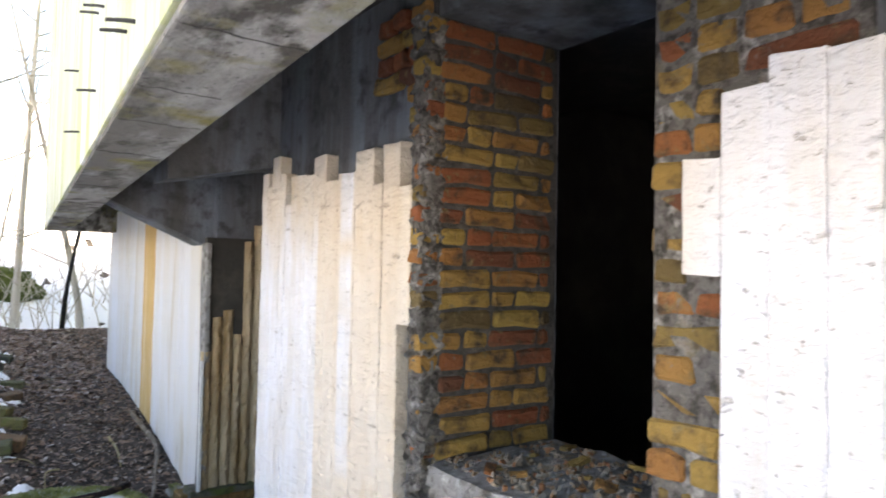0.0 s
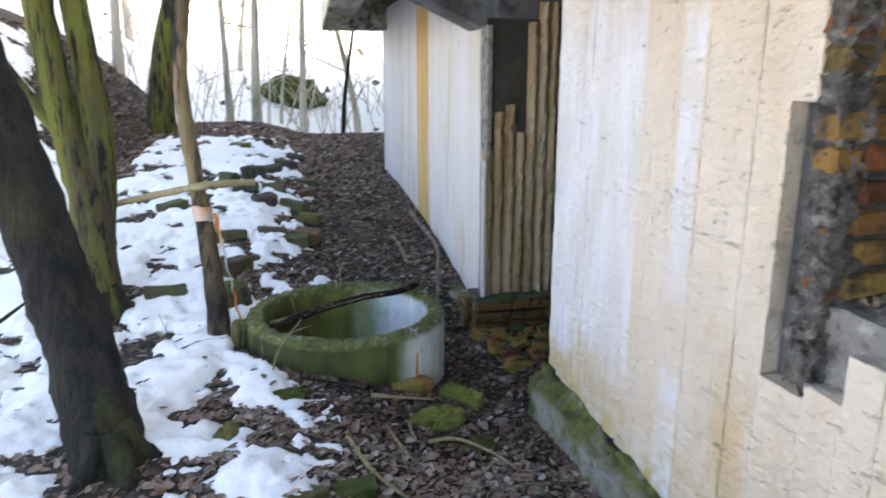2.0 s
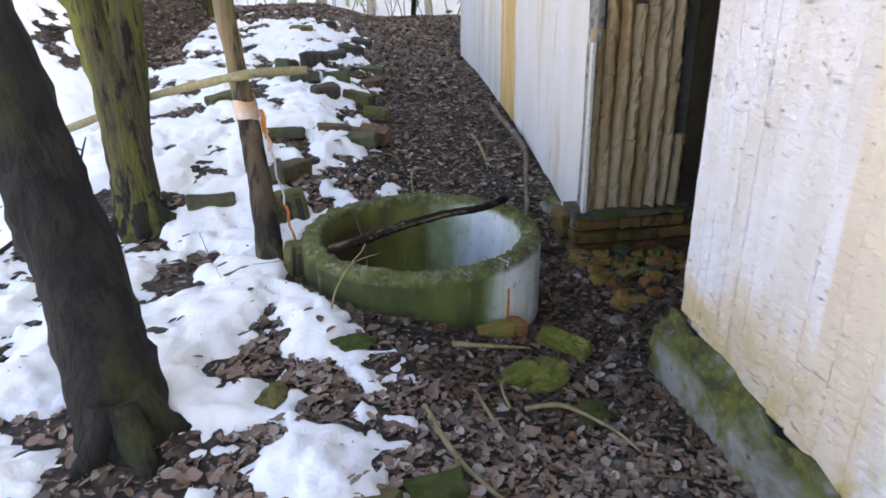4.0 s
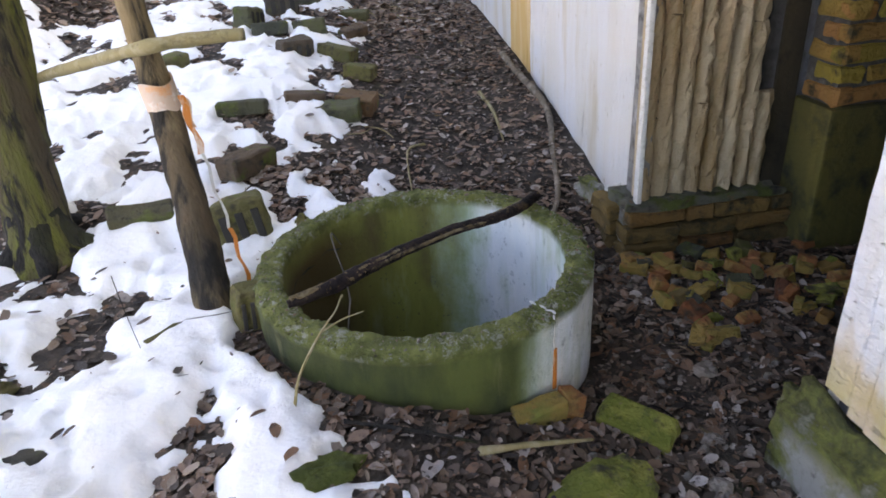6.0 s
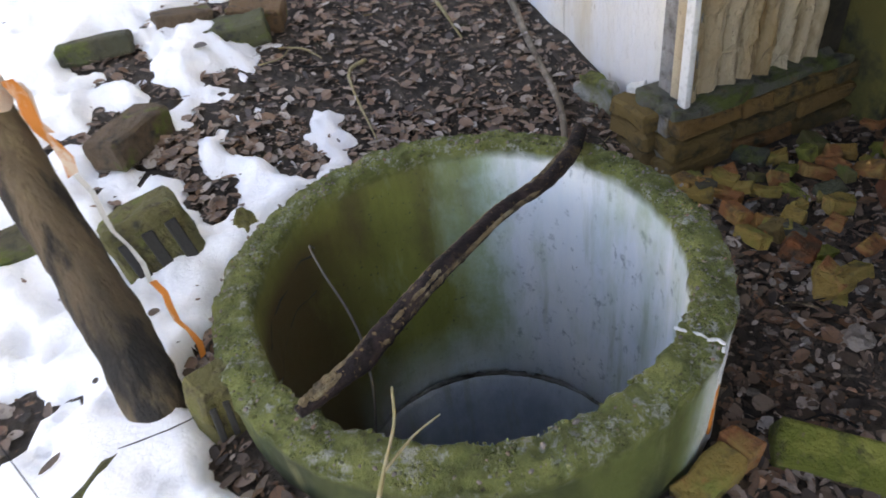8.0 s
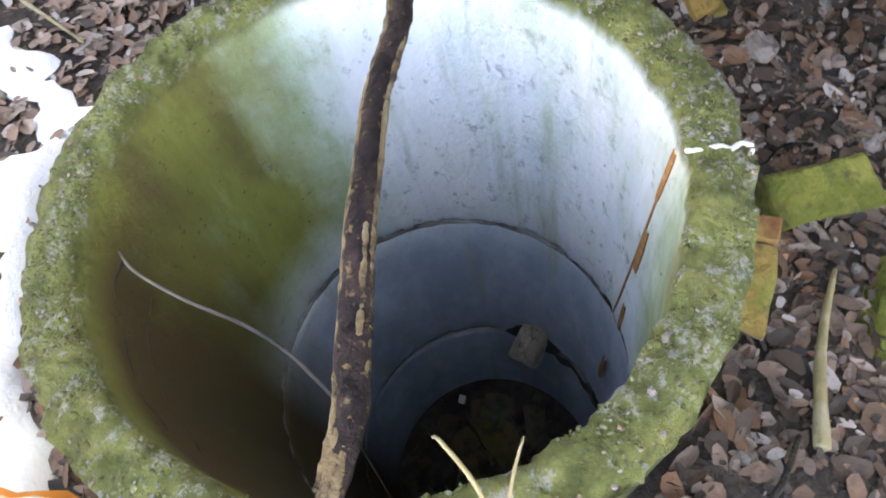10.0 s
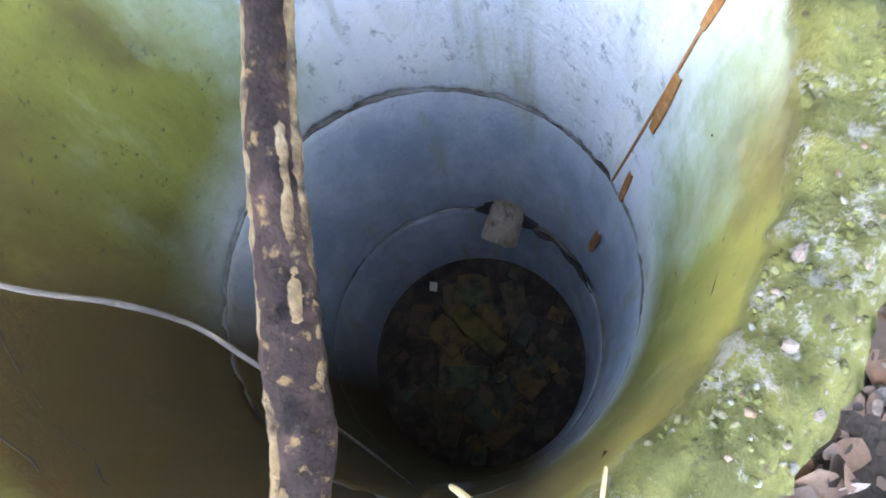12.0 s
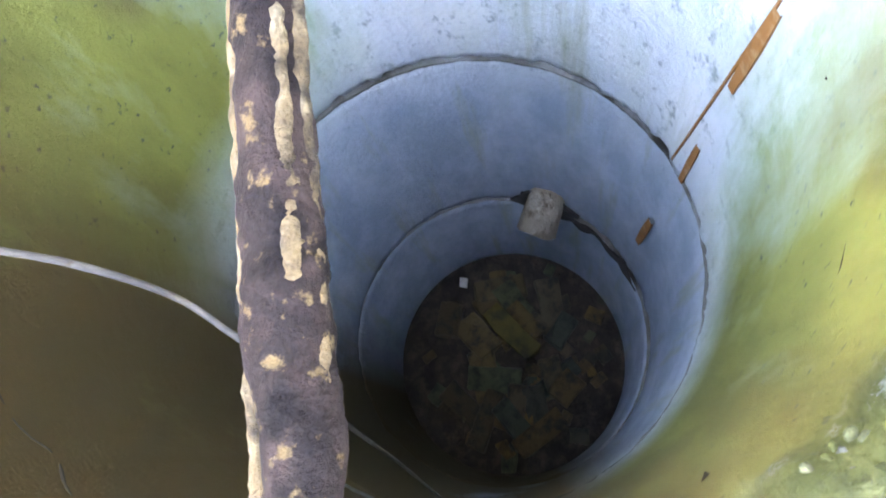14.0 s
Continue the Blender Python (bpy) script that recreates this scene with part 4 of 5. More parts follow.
loose_brick(0.318, -0.502, 14, (0.05, 0.07, 0.08), (4, 6), M_ORANGEBRICK, "broken orange brick end beside the well", z=0.005, lift=0.0)
loose_brick(0.50, -0.56, -42, (0.21, 0.10, 0.07), (16, 8), M_LIME, "bright green mossy brick tilted on leaf litter", lift=-0.015)
rock(0.30, -0.79, (0.22, 0.14, 0.10), 15, M_LIME, "moss-covered lump of rubble on leaf litter", name="rubble")
rock(0.46, -0.98, (0.13, 0.10, 0.06), 40, M_MOSS, "moss-covered lump of rubble on leaf litter", name="rubble")
rock(-0.37, -0.76, (0.17, 0.08, 0.07), 12, M_MOSS, "dark green mossy stone at the snow edge")
rock(-1.28, -0.24, (0.13, 0.11, 0.10), 30, M_MOSSBRICK, "mossy stone poking through snow")
rock(-1.05, -0.55, (0.24, 0.10, 0.07), -8, M_MOSSBRICK, "mossy stone poking through snow")
rock(-0.60, -1.02, (0.10, 0.08, 0.09), 70, M_MOSSBRICK, "mossy stone poking through snow")
loose_brick(-0.34, -1.55, 60, (0.17, 0.10, 0.06), (0, 18), M_MOSSBRICK, "mossy brick tilted at the snow edge")
loose_brick(-0.16, -1.46, 10, (0.16, 0.09, 0.05), (8, 0), M_MOSS, "mossy brick among dead leaves")
rock(-0.40, 0.545, (0.07, 0.06, 0.10), 60, M_MOSSBRICK, "small mossy stone beside the well")
# brick rubble in the mouth of the recess
prng = random.Random(11)
for i in range(70):
    x, y = prng.uniform(0.86, 1.62), prng.uniform(-0.22, 0.36)
    loose_brick(x, y, prng.uniform(0, 180), (prng.uniform(0.035, 0.13), prng.uniform(0.03, 0.065), prng.uniform(0.025, 0.05)), (prng.uniform(-20, 20), prng.uniform(-20, 20)),
                prng.choice((M_BRICK, M_ORANGEBRICK, M_ORANGEBRICK, M_OCHRE, M_OCHRE, M_MOSSBRICK, M_LIME)), "broken brick in a heap beside the wall", lift=-0.01 + 0.03 * prng.random(), group="brick rubble")
loose_brick(0.94, -0.04, 30, (0.10, 0.08, 0.06), (20, 10), M_BRICK, "broken orange brick on leaf litter", group="brick rubble")
rock(0.82, -0.35, (0.07, 0.055, 0.05), 30, M_STONE, "pale pinkish stone on leaf litter", -0.008)
rock(0.62, -0.80, (0.06, 0.05, 0.04), 80, M_STONE, "pale pinkish stone on leaf litter", -0.008)
rock(0.70, -0.62, (0.05, 0.04, 0.035), 10, M_STONE, "pale pinkish stone on leaf litter", -0.008)

# ---- footing, ribbed panel and plinth ----
ft = box(0.805, 0.935, -2.6, -0.675, -0.25, 0.135)
bmesh.ops.bevel(ft, geom=list(ft.edges), offset=0.052, segments=3, affect="EDGES")
bmesh.ops.subdivide_edges(ft, edges=[e for e in ft.edges if e.calc_length() > 0.15], cuts=20, use_grid_fill=True)
for v in ft.verts:
    if v.co.z > 0.0:
        v.co.z += 0.065 * smooth(-1.7, -0.75, v.co.y)
rough_up(ft, 0.035, 6, 2)
rough_up(ft, 0.016, 24, 4)
part("footing", ft, M_FOOT, building_wall, "mossy concrete footing under the cladding", smooth=True)
sl = box(0.93, 0.96, -0.785, -0.735, 0.05, 0.55, 0.008)
rough_up(sl, 0.012, 12, 5)
part("lining", sl, M_CHALK, building_wall)


def rib(x0, x1, z0, z1, seed):
    """A half-round rough concrete rib that faces down the path."""
    bm = bmesh.new()
    n, nz = 7, max(3, int((z1 - z0) / 0.035))
    rows = []
    for k in range(nz + 1):
        z = z0 + (z1 - z0) * k / nz
        row = []
        for j in range(n):
            t = j / (n - 1)
            d = 0.034 * math.sin(math.pi * t)
            q = Vector((x0 + (x1 - x0) * t, 0.495 - d, z))
            q.y += 0.020 * noise.fractal(q * 20 + Vector((seed, 0, 0)), 0.6, 2, 3)
            q.x += 0.003 * noise.noise(q * 30)
            if k in (0, nz):
                q.z += 0.012 * noise.noise(Vector((q.x * 30, seed, 0)))
            row.append(bm.verts.new(q))
        rows.append(row)
    back = [[bm.verts.new((x, 0.53, z)) for x in (x0, x1)] for z in (z0, z1)]
    for k in range(nz):
        for j in range(n - 1):
            bm.faces.new((rows[k][j], rows[k][j + 1], rows[k + 1][j + 1], rows[k + 1][j]))
    bm.faces.new(rows[nz] + [back[1][1], back[1][0]])
    bm.faces.new(rows[0][::-1] + [back[0][0], back[0][1]])
    bm.faces.new([r[0] for r in rows][::-1] + [back[0][0], back[1][0]])
    bm.faces.new([r[-1] for r in rows] + [back[1][1], back[0][1]])
    bmesh.ops.recalc_face_normals(bm, faces=bm.faces)
    part("rib", bm, M_RIB, far_wall, smooth=False)


RIBS = [(0.945, 1.012, 1.107), (1.012, 1.085, 1.345), (1.085, 1.158, 1.39), (1.158, 1.225, 1.22), (1.225, 1.297, 1.88), (1.297, 1.368, 2.0), (1.368, 1.432, 2.0), (1.432, 1.495, 0.56)]
for i, (a, b, top) in enumerate(RIBS):
    cut = 0.17 + (top - 0.17) * (0.35 + 0.3 * math.sin(i * 2.1))
    rib(a + 0.001, b - 0.001, 0.165, cut, i)
    rib(a + 0.001, b - 0.001, cut + 0.003, top, i + 20)
bk = box(0.96, 1.44, 0.50, 0.56, 0.1, 1.9)
part("backing", bk, M_DARK, far_wall)
st = box(0.926, 0.948, 0.435, 0.475, 0.165, 1.05, 0.005)
rough_up(st, 0.004, 18, 1)
part("arris", st, M_CHALK, far_wall, "pale broken edge of the ribbed panel")
cs = box(0.955, 0.99, 0.47, 0.60, 0.14, 1.86, 0.006)
bmesh.ops.subdivide_edges(cs, edges=list(cs.edges), cuts=6, use_grid_fill=True)
rough_up(cs, 0.010, 14, 7)
part("corner_strip", cs, M_MORTAR, far_wall)
pm = box(0.88, 1.56, 0.415, 0.62, 0.132, 0.168, 0.01)
bmesh.ops.subdivide_edges(pm, edges=list(pm.edges), cuts=8, use_grid_fill=True)
rough_up(pm, 0.024, 18, 9)
part("plinth_mortar", pm, M_MOSSMORTAR, far_wall)
part("plinth_core", box(0.885, 1.56, 0.46, 0.62, -0.25, 0.136), M_MORTAR, far_wall)
stub = chunk(0.07, 0.15, 0.13, 4, 0.03, 2)
ob = part("stone", stub, M_FOOT, None)
ob.matrix_basis = pose(0.90, 0.86, -0.01, 6, -4, 12)
tagged(ob, "broken white-painted block at the foot of the wall", "stone")
ob = part("stone", chunk(0.05, 0.06, 0.12, 9, 0.02, 2), M_CHALK, None)
ob.matrix_basis = pose(0.93, 0.66, 0.04, -6, 4, 30)
tagged(ob, "broken white-painted block at the foot of the wall", "stone")
# pier inside the recess
part("pier_base", box(1.60, 2.5, 0.28, 1.2, -0.25, 0.52, 0.012), M_GREENWALL, far_wall)
part("pier_core", box(1.635, 2.5, 0.32, 1.2, 0.52, TOP), M_MORTARDARK, far_wall)
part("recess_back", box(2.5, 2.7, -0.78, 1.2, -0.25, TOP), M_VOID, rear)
# dark panel set in the gap to stand in for its shade
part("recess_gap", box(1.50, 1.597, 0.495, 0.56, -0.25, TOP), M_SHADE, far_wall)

# ---- trees near the path ----


def tree(stems, material, label, limbs=()):
    t = tagged(new("tree"), label, "tree")
    for i, (pts, rad, m) in enumerate(stems):
        tube_object("trunk" if i == 0 else "stem", pts, rad, m or material, 24, 0.07, i * 3.1, 10, t)
    for pts, rad in limbs:
        tube_object("limb", pts, rad, material, 6, 0.0, 0, 4, t)
    return t


tree([([(-1.00, -1.19, -0.04), (-1.015, -1.15, 0.12), (-1.08, -0.99, 0.38), (-1.18, -0.81, 0.70), (-1.31, -0.69, 1.15), (-1.57, -0.47, 2.1), (-1.9, -0.2, 3.6), (-2.1, 0.0, 5.0)], [0.185, 0.142, 0.129, 0.126, 0.122, 0.11, 0.085, 0.06], None)], M_BARK, "dark leaning tree trunk rising out of the snow")
tree([([(-1.36, 0.62, 0.05), (-1.37, 0.64, 0.30), (-1.38, 0.70, 0.8), (-1.46, 0.75, 1.2), (-1.52, 0.75, 1.8), (-1.6, 0.75, 3.2), (-1.6, 0.7, 5.2)], [0.21, 0.112, 0.108, 0.085, 0.08, 0.075, 0.05], None),
      ([(-1.36, 0.70, 0.6), (-1.33, 0.76, 1.0), (-1.32, 0.8, 1.3), (-1.35, 0.8, 1.8), (-1.45, 0.85, 3.0), (-1.6, 0.9, 5.0)], [0.10, 0.095, 0.09, 0.072, 0.06, 0.04], M_MOSSBARK)], M_MOSSBARK, "twin-stemmed tree with moss on its bark",
     [([(-1.44, 0.74, 1.18), (-1.66, 0.76, 1.48), (-1.92, 0.8, 1.95), (-2.2, 0.9, 2.6)], [0.045, 0.038, 0.03, 0.015])])
tree([([(-0.682, -0.015, 0.08), (-0.682, 0.06, 0.30), (-0.693, 0.115, 0.464), (-0.705, 0.17, 0.626), (-0.745, 0.28, 0.95), (-0.79, 0.30, 1.56), (-0.72, 0.32, 2.15), (-0.7, 0.3, 3.0), (-0.6, 0.3, 4.6)], [0.066, 0.060, 0.056, 0.051, 0.044, 0.038, 0.034, 0.03, 0.02], None)], M_POLE, "thin leaning tree with dark foot and peeling bark",
     [([(-0.75, 0.31, 1.9), (-0.95, 0.4, 2.3), (-1.1, 0.5, 3.0)], [0.02, 0.015, 0.008])])
for tr, base, r in ((bpy.data.objects["tree"], (-1.005, -1.17), 0.11), (bpy.data.objects["tree.001"], (-1.36, 0.63), 0.12)):
    for k in range(5):
        w = k * 1.26 + base[0]
        p = [(base[0] + math.cos(w) * r * f, base[1] + math.sin(w) * r * f, ground_z(base[0] + math.cos(w) * r * f, base[1] + math.sin(w) * r * f) + h * r) for f, h in ((0.35, 1.3), (0.8, 0.45), (1.3, 0.1), (1.9, -0.25))]
        tube_object("root", p, [r * 0.42, r * 0.40, r * 0.28, r * 0.08], M_BARK, 10, 0.15, k, 6, tr)
tagged(tube_object("branch", [(-1.86, 1.0, 0.60), (-1.50, 0.86, 0.734), (-1.25, 0.76, 0.827), (-1.0, 0.5, 0.909), (-0.74, 0.222, 0.99), (-0.60, 0.21, 1.003), (-0.447, 0.20, 1.005)], [0.018, 0.021, 0.020, 0.020, 0.020, 0.022, 0.019], M_BRANCH, 12, 0.10, 1.0), "pale bare branch resting between two trees", "branch")
# faded tape tied round the thin tree
tape = tagged(new("plastic_tape"), "faded orange and white plastic tape tied round a thin tree", "tape")
bv, bf = [], []
for i in range(25):
    w = 2 * math.pi * i / 24
    for k, z in enumerate((0.80, 0.885)):
        c = Vector((-0.731, 0.246, 0)) + Vector((math.cos(w), math.sin(w), 0)) * (0.0515 + 0.003 * noise.noise(Vector((i, k, 2))))
        bv.append((c.x - (z - 0.84) * 0.11, c.y, z + 0.012 * math.sin(w * 2) + 0.01 * math.cos(w)))
for i in range(24):
    bf.append((i * 2, i * 2 + 2, i * 2 + 3, i * 2 + 1))
mesh_object("band", bv, bf, M_TAPE, True, tape)


def ribbon(name, pts, width, material, parent):
    v, f = [], []
    for i, p in enumerate(pts):
        tw = 0.6 * math.sin(i * 1.3)
        d = Vector((math.cos(tw), math.sin(tw), 0)) * width / 2
        v += [Vector(p) - d, Vector(p) + d]
    for i in range(len(pts) - 1):
        f.append((i * 2, i * 2 + 1, i * 2 + 3, i * 2 + 2))
    return mesh_object(name, v, f, material, True, parent)


def along(a, b, n, sag=0.0):
    return [Vector(a).lerp(Vector(b), i / n) + Vector((0.006 * math.sin(i * 1.7), 0, -sag * math.sin(math.pi * i / n))) for i in range(n + 1)]


ribbon("tail", along((-0.672, 0.235, 0.84), (-0.640, 0.20, 0.66), 6), 0.022, M_ORANGE, tape)
ribbon("tail", along((-0.640, 0.20, 0.66), (-0.600, 0.15, 0.42), 6), 0.010, M_CHALK, tape)
ribbon("tail", along((-0.600, 0.15, 0.42), (-0.567, 0.10, 0.23), 6), 0.014, M_ORANGE, tape)
ribbon("tail", along((-0.668, 0.24, 0.83), (-0.655, 0.22, 0.74), 4), 0.03, M_TAPE, tape)

# ---- stick across the well ----
stick = tagged(new("stick"), "dark half-barked stick lying across the well", "stick")
SP = [(-0.425, -0.244, 0.338), (-0.305, -0.203, 0.350), (-0.243, -0.164, 0.354), (-0.186, -0.129, 0.357), (-0.08, -0.063, 0.360), (0.11, 0.045, 0.358), (0.255, 0.104, 0.350), (0.38, 0.19, 0.343), (0.455, 0.277, 0.338)]
SP = [(x + 0.004, y + 0.002, z) for x, y, z in SP]
tube_object("wood", SP, [0.012, 0.021, 0.022, 0.0215, 0.020, 0.018, 0.018, 0.019, 0.017], M_STICK, 24, 0.08, 2.0, 22, stick, 26.0)


def along_stick(lo, hi, side, up, n=26):
    """Points on the surface of the stick, to one side of its middle line."""
    out = []
    for k in range(n):
        s = lo + (hi - lo) * k / (n - 1)
        i = min(int(s), len(SP) - 2)
        a, b = Vector(SP[i]), Vector(SP[i + 1])
        d = (b - a).normalized()
        out.append(a.lerp(b, s - i) + Vector((-d.y, d.x, 0)) * side + Vector((0, 0, up)))
    return out


def strip(name, lo, hi, side, up, r, wob, seed, label=""):
    pts = along_stick(lo, hi, side, up)
    rad = [r * (0.75 + 0.5 * abs(noise.noise(p * 31 + Vector((seed, 0, 0))))) for p in pts]
    rad[0] = rad[-1] = r * 0.3
    tube_object(name, pts, rad, M_SAWN, 10, wob, seed, 6, stick, 60.0)


strip("bare_edge", 0.5, 7.4, 0.0165, 0.006, 0.0068, 0.18, 5.0)
strip("bare_edge", 0.9, 5.8, -0.0165, 0.004, 0.0068, 0.18, 6.0)
strip("bark_flake", 2.35, 3.95, -0.0095, 0.0145, 0.0060, 0.20, 8.0)
for k, (lo, hi, side, up) in enumerate(((0.1, 0.95, 0.006, 0.013), (0.2, 0.8, -0.007, 0.014), (0.35, 1.1, 0.013, 0.008), (0.05, 0.7, 0.0, 0.016))):
    strip("bark_flake", lo, hi, side, up, 0.0066, 0.30, 9.0 + k)

# ---- twigs ----


def twig(pts, r, material=M_BRANCH, label="thin bare twig on the ground"):
    rr = [r * (1 - 0.6 * i / (len(pts) - 1)) for i in range(len(pts))]
    return tagged(tube_object("twig", pts, rr, material, 6, 0.15, pts[0][0] * 9, 4), label, "twig", "twigs")


def gp(x, y, h=0.012):
    return (x, y, ground_z(x, y) + h)


twig([gp(-0.46, -0.62, 0.0), (-0.425, -0.56, 0.20), (-0.395, -0.515, 0.29), (-0.33, -0.43, 0.355), (-0.288, -0.372, 0.375), (-0.268, -0.315, 0.385), (-0.266, -0.300, 0.372)], 0.0052, M_BRANCH, "pale twig leaning on the well rim")
twig([(-0.33, -0.43, 0.355), (-0.27, -0.40, 0.365), (-0.215, -0.385, 0.37)], 0.003)
twig([gp(0.93, 2.6), gp(0.93, 2.2, 0.015), gp(0.95, 1.7, 0.02), gp(0.84, 1.25, 0.01), gp(0.74, 0.86, 0.03), gp(0.62, 0.62, 0.06)], 0.024, M_ROOTBARK, "thick bent root along the wall foot")
twig([gp(0.64, 2.02), gp(0.66, 1.75), gp(0.63, 1.42)], 0.014)
twig([gp(-0.14, -1.08), gp(-0.07, -1.33, 0.02), gp(0.05, -1.5), gp(0.18, -1.68)], 0.011)
twig([gp(-0.07, -1.33, 0.02), gp(-0.15, -1.45), gp(-0.25, -1.62)], 0.010)
twig([gp(0.05, -0.95), gp(0.10, -1.15), gp(0.14, -1.22)], 0.009)
twig([gp(0.02, -0.70, 0.02), gp(0.18, -0.66, 0.02), gp(0.34, -0.64, 0.03)], 0.011)
twig([gp(-0.30, -0.60, 0.02), gp(-0.10, -0.66, 0.02), gp(0.02, -0.67, 0.02)], 0.007, M_BARK)
twig([gp(0.22, -1.0, 0.02), gp(0.36, -0.98, 0.03), gp(0.50, -1.1, 0.02), gp(0.56, -1.22)], 0.010)
twig([gp(0.16, -1.02, 0.02), gp(0.15, -0.93, 0.05), gp(0.20, -0.88, 0.05)], 0.006)
twig([gp(-0.98, 0.10, 0.16), gp(-0.93, -0.02, 0.10), gp(-0.86, -0.18, 0.05)], 0.0018, M_BARK)
twig([gp(-0.86, -0.18, 0.05), gp(-0.76, -0.33, 0.05), gp(-0.70, -0.36, 0.06)], 0.0018, M_BARK)
twig([gp(-0.78, -0.05, 0.05), gp(-0.62, -0.06, 0.06), gp(-0.50, -0.02, 0.07)], 0.0018, M_BARK)
twig([(-1.9, 0.1, 0.25), (-1.6, 0.35, 0.45), (-1.5, 0.5, 0.7)], 0.012, M_BARK)
twig([gp(0.20, 1.32), gp(0.10, 1.2, 0.02), gp(0.07, 0.85, 0.02)], 0.008)
twrng = random.Random(3)
for i in range(46):
    x, y, a, L = twrng.uniform(-0.2, 0.85), twrng.uniform(-2.4, 4.5), twrng.uniform(0, 6.3), twrng.uniform(0.06, 0.2)
    if math.hypot(x, y) < 0.75 or (x > 0.7 and y < -0.5):
        continue
    twig([gp(x, y), gp(x + L * 0.5 * math.cos(a), y + L * 0.5 * math.sin(a), 0.02), gp(x + L * math.cos(a + 0.4), y + L * math.sin(a + 0.4))], twrng.uniform(0.003, 0.007), twrng.choice((M_BRANCH, M_BARK, M_SAWN)))

# ---- window jamb mortar, sill ----
ms = box(0.872, 0.962, -2.338, -2.262, 0.78, 2.62)
bmesh.ops.subdivide_edges(ms, edges=[e for e in ms.edges if e.calc_length() > 1], cuts=110)
bmesh.ops.subdivide_edges(ms, edges=[e for e in ms.edges if 0.05 < e.calc_length() < 0.2], cuts=5, use_grid_fill=True)
rough_up(ms, 0.024, 26, 3)
rough_up(ms, 0.024, 70, 8)
part("mortar_edge", ms, M_JAMB, building_wall)
ss = box(0.905, 1.56, -3.31, -2.325, 0.94, 1.01)
bmesh.ops.subdivide_edges(ss, edges=list(ss.edges), cuts=14, use_grid_fill=True)
rough_up(ss, 0.022, 9, 6)
part("sill", ss, M_MORTAR, building_wall, "crumbling window sill with dust", smooth=False)
srng = random.Random(21)
for i in range(16):
    x, y, s = srng.uniform(1.0, 1.5), srng.uniform(-3.2, -2.38), srng.uniform(0.018, 0.04)
    ob = part("brick_fragment", chunk(s * srng.uniform(1, 3), s, s * 0.5, i, 0.005, 1), M_BRICK)
    ob.matrix_basis = pose(x, y, 1.012, srng.uniform(-15, 15), srng.uniform(-15, 15), srng.uniform(0, 180))
    tagged(ob, "brick fragment lying on the window sill", "rubble", "sill rubble")
gv, gf = [], []
for i in range(700):
    x, y, s = srng.uniform(0.96, 1.54), srng.uniform(-3.28, -2.34), srng.uniform(0.003, 0.009)
    m3 = Euler((srng.uniform(0, 6), srng.uniform(0, 6), 0)).to_matrix()
    b0 = len(gv)
    for sx in (-1, 1):
        for sy in (-1, 1):
            for sz in (-1, 1):
                gv.append(m3 @ Vector((sx * s * srng.uniform(0.8, 1.6), sy * s, sz * s * 0.6)) + Vector((x, y, 1.014 + 0.012 * noise.noise(Vector((x * 9, y * 9, 0))))))
    gf += [tuple(b0 + k for k in q) for q in ((0, 1, 3, 2), (4, 6, 7, 5), (0, 4, 5, 1), (2, 3, 7, 6), (0, 2, 6, 4), (1, 5, 7, 3))]
tagged(mesh_object("sill_grit", gv, gf, M_GRIT), "brick crumbs and dust covering the window sill", "rubble", kind="stuff")

# iron pins in the upper storey
for y, z in ((-2.13, 2.46), (-1.94, 2.50), (-2.87, 2.19), (-2.73, 2.21), (-0.95, 2.55), (-1.93, 2.25), (-1.12, 2.25)):
    x = 0.374 + 0.0735 * (y - 4.73) - 0.012
    tube_object("iron_pin", [(x + 0.05, y, z), (x - 0.01, y, z), (x - 0.055, y + 0.01, z - 0.004)], [0.005, 0.005, 0.004], M_VOID, 6, parent=upper)

# ---- rubble at the bottom of the shaft ----
wrng = random.Random(8)
for i in range(60):
    a, r = wrng.uniform(0, 360), 0.40 * math.sqrt(wrng.random())
    big = i < 22
    sz = (wrng.uniform(0.12, 0.24), wrng.uniform(0.07, 0.11), 0.05) if big else (wrng.uniform(0.03, 0.08), wrng.uniform(0.03, 0.06), 0.03)
    if big:
        r *= 0.75
    p = on_shaft(a, 0, r)
    loose_brick(p.x, p.y, wrng.uniform(0, 180), sz if big else (sz[0], sz[1], 0.025), (wrng.uniform(-10, 10), wrng.uniform(-10, 10)), M_SLIME, "slimy broken brick at the bottom of the well", z=-2.13 + 0.02 * wrng.random(), lift=0, group="well rubble")
loose_brick(0.10, 0.04, 68, (0.26, 0.08, 0.03), (0, 8), M_GREENWALL, "green slimy board at the bottom of the well", z=-2.06, lift=0, name="board", group="well rubble")
loose_brick(0.20, 0.30, 20, (0.04, 0.03, 0.02), (0, 0), M_CHALK, "small white chip at the bottom of the well", z=-2.06, lift=0, name="chip", group="well rubble")

# ---- background wood ----
rng = random.Random(5)


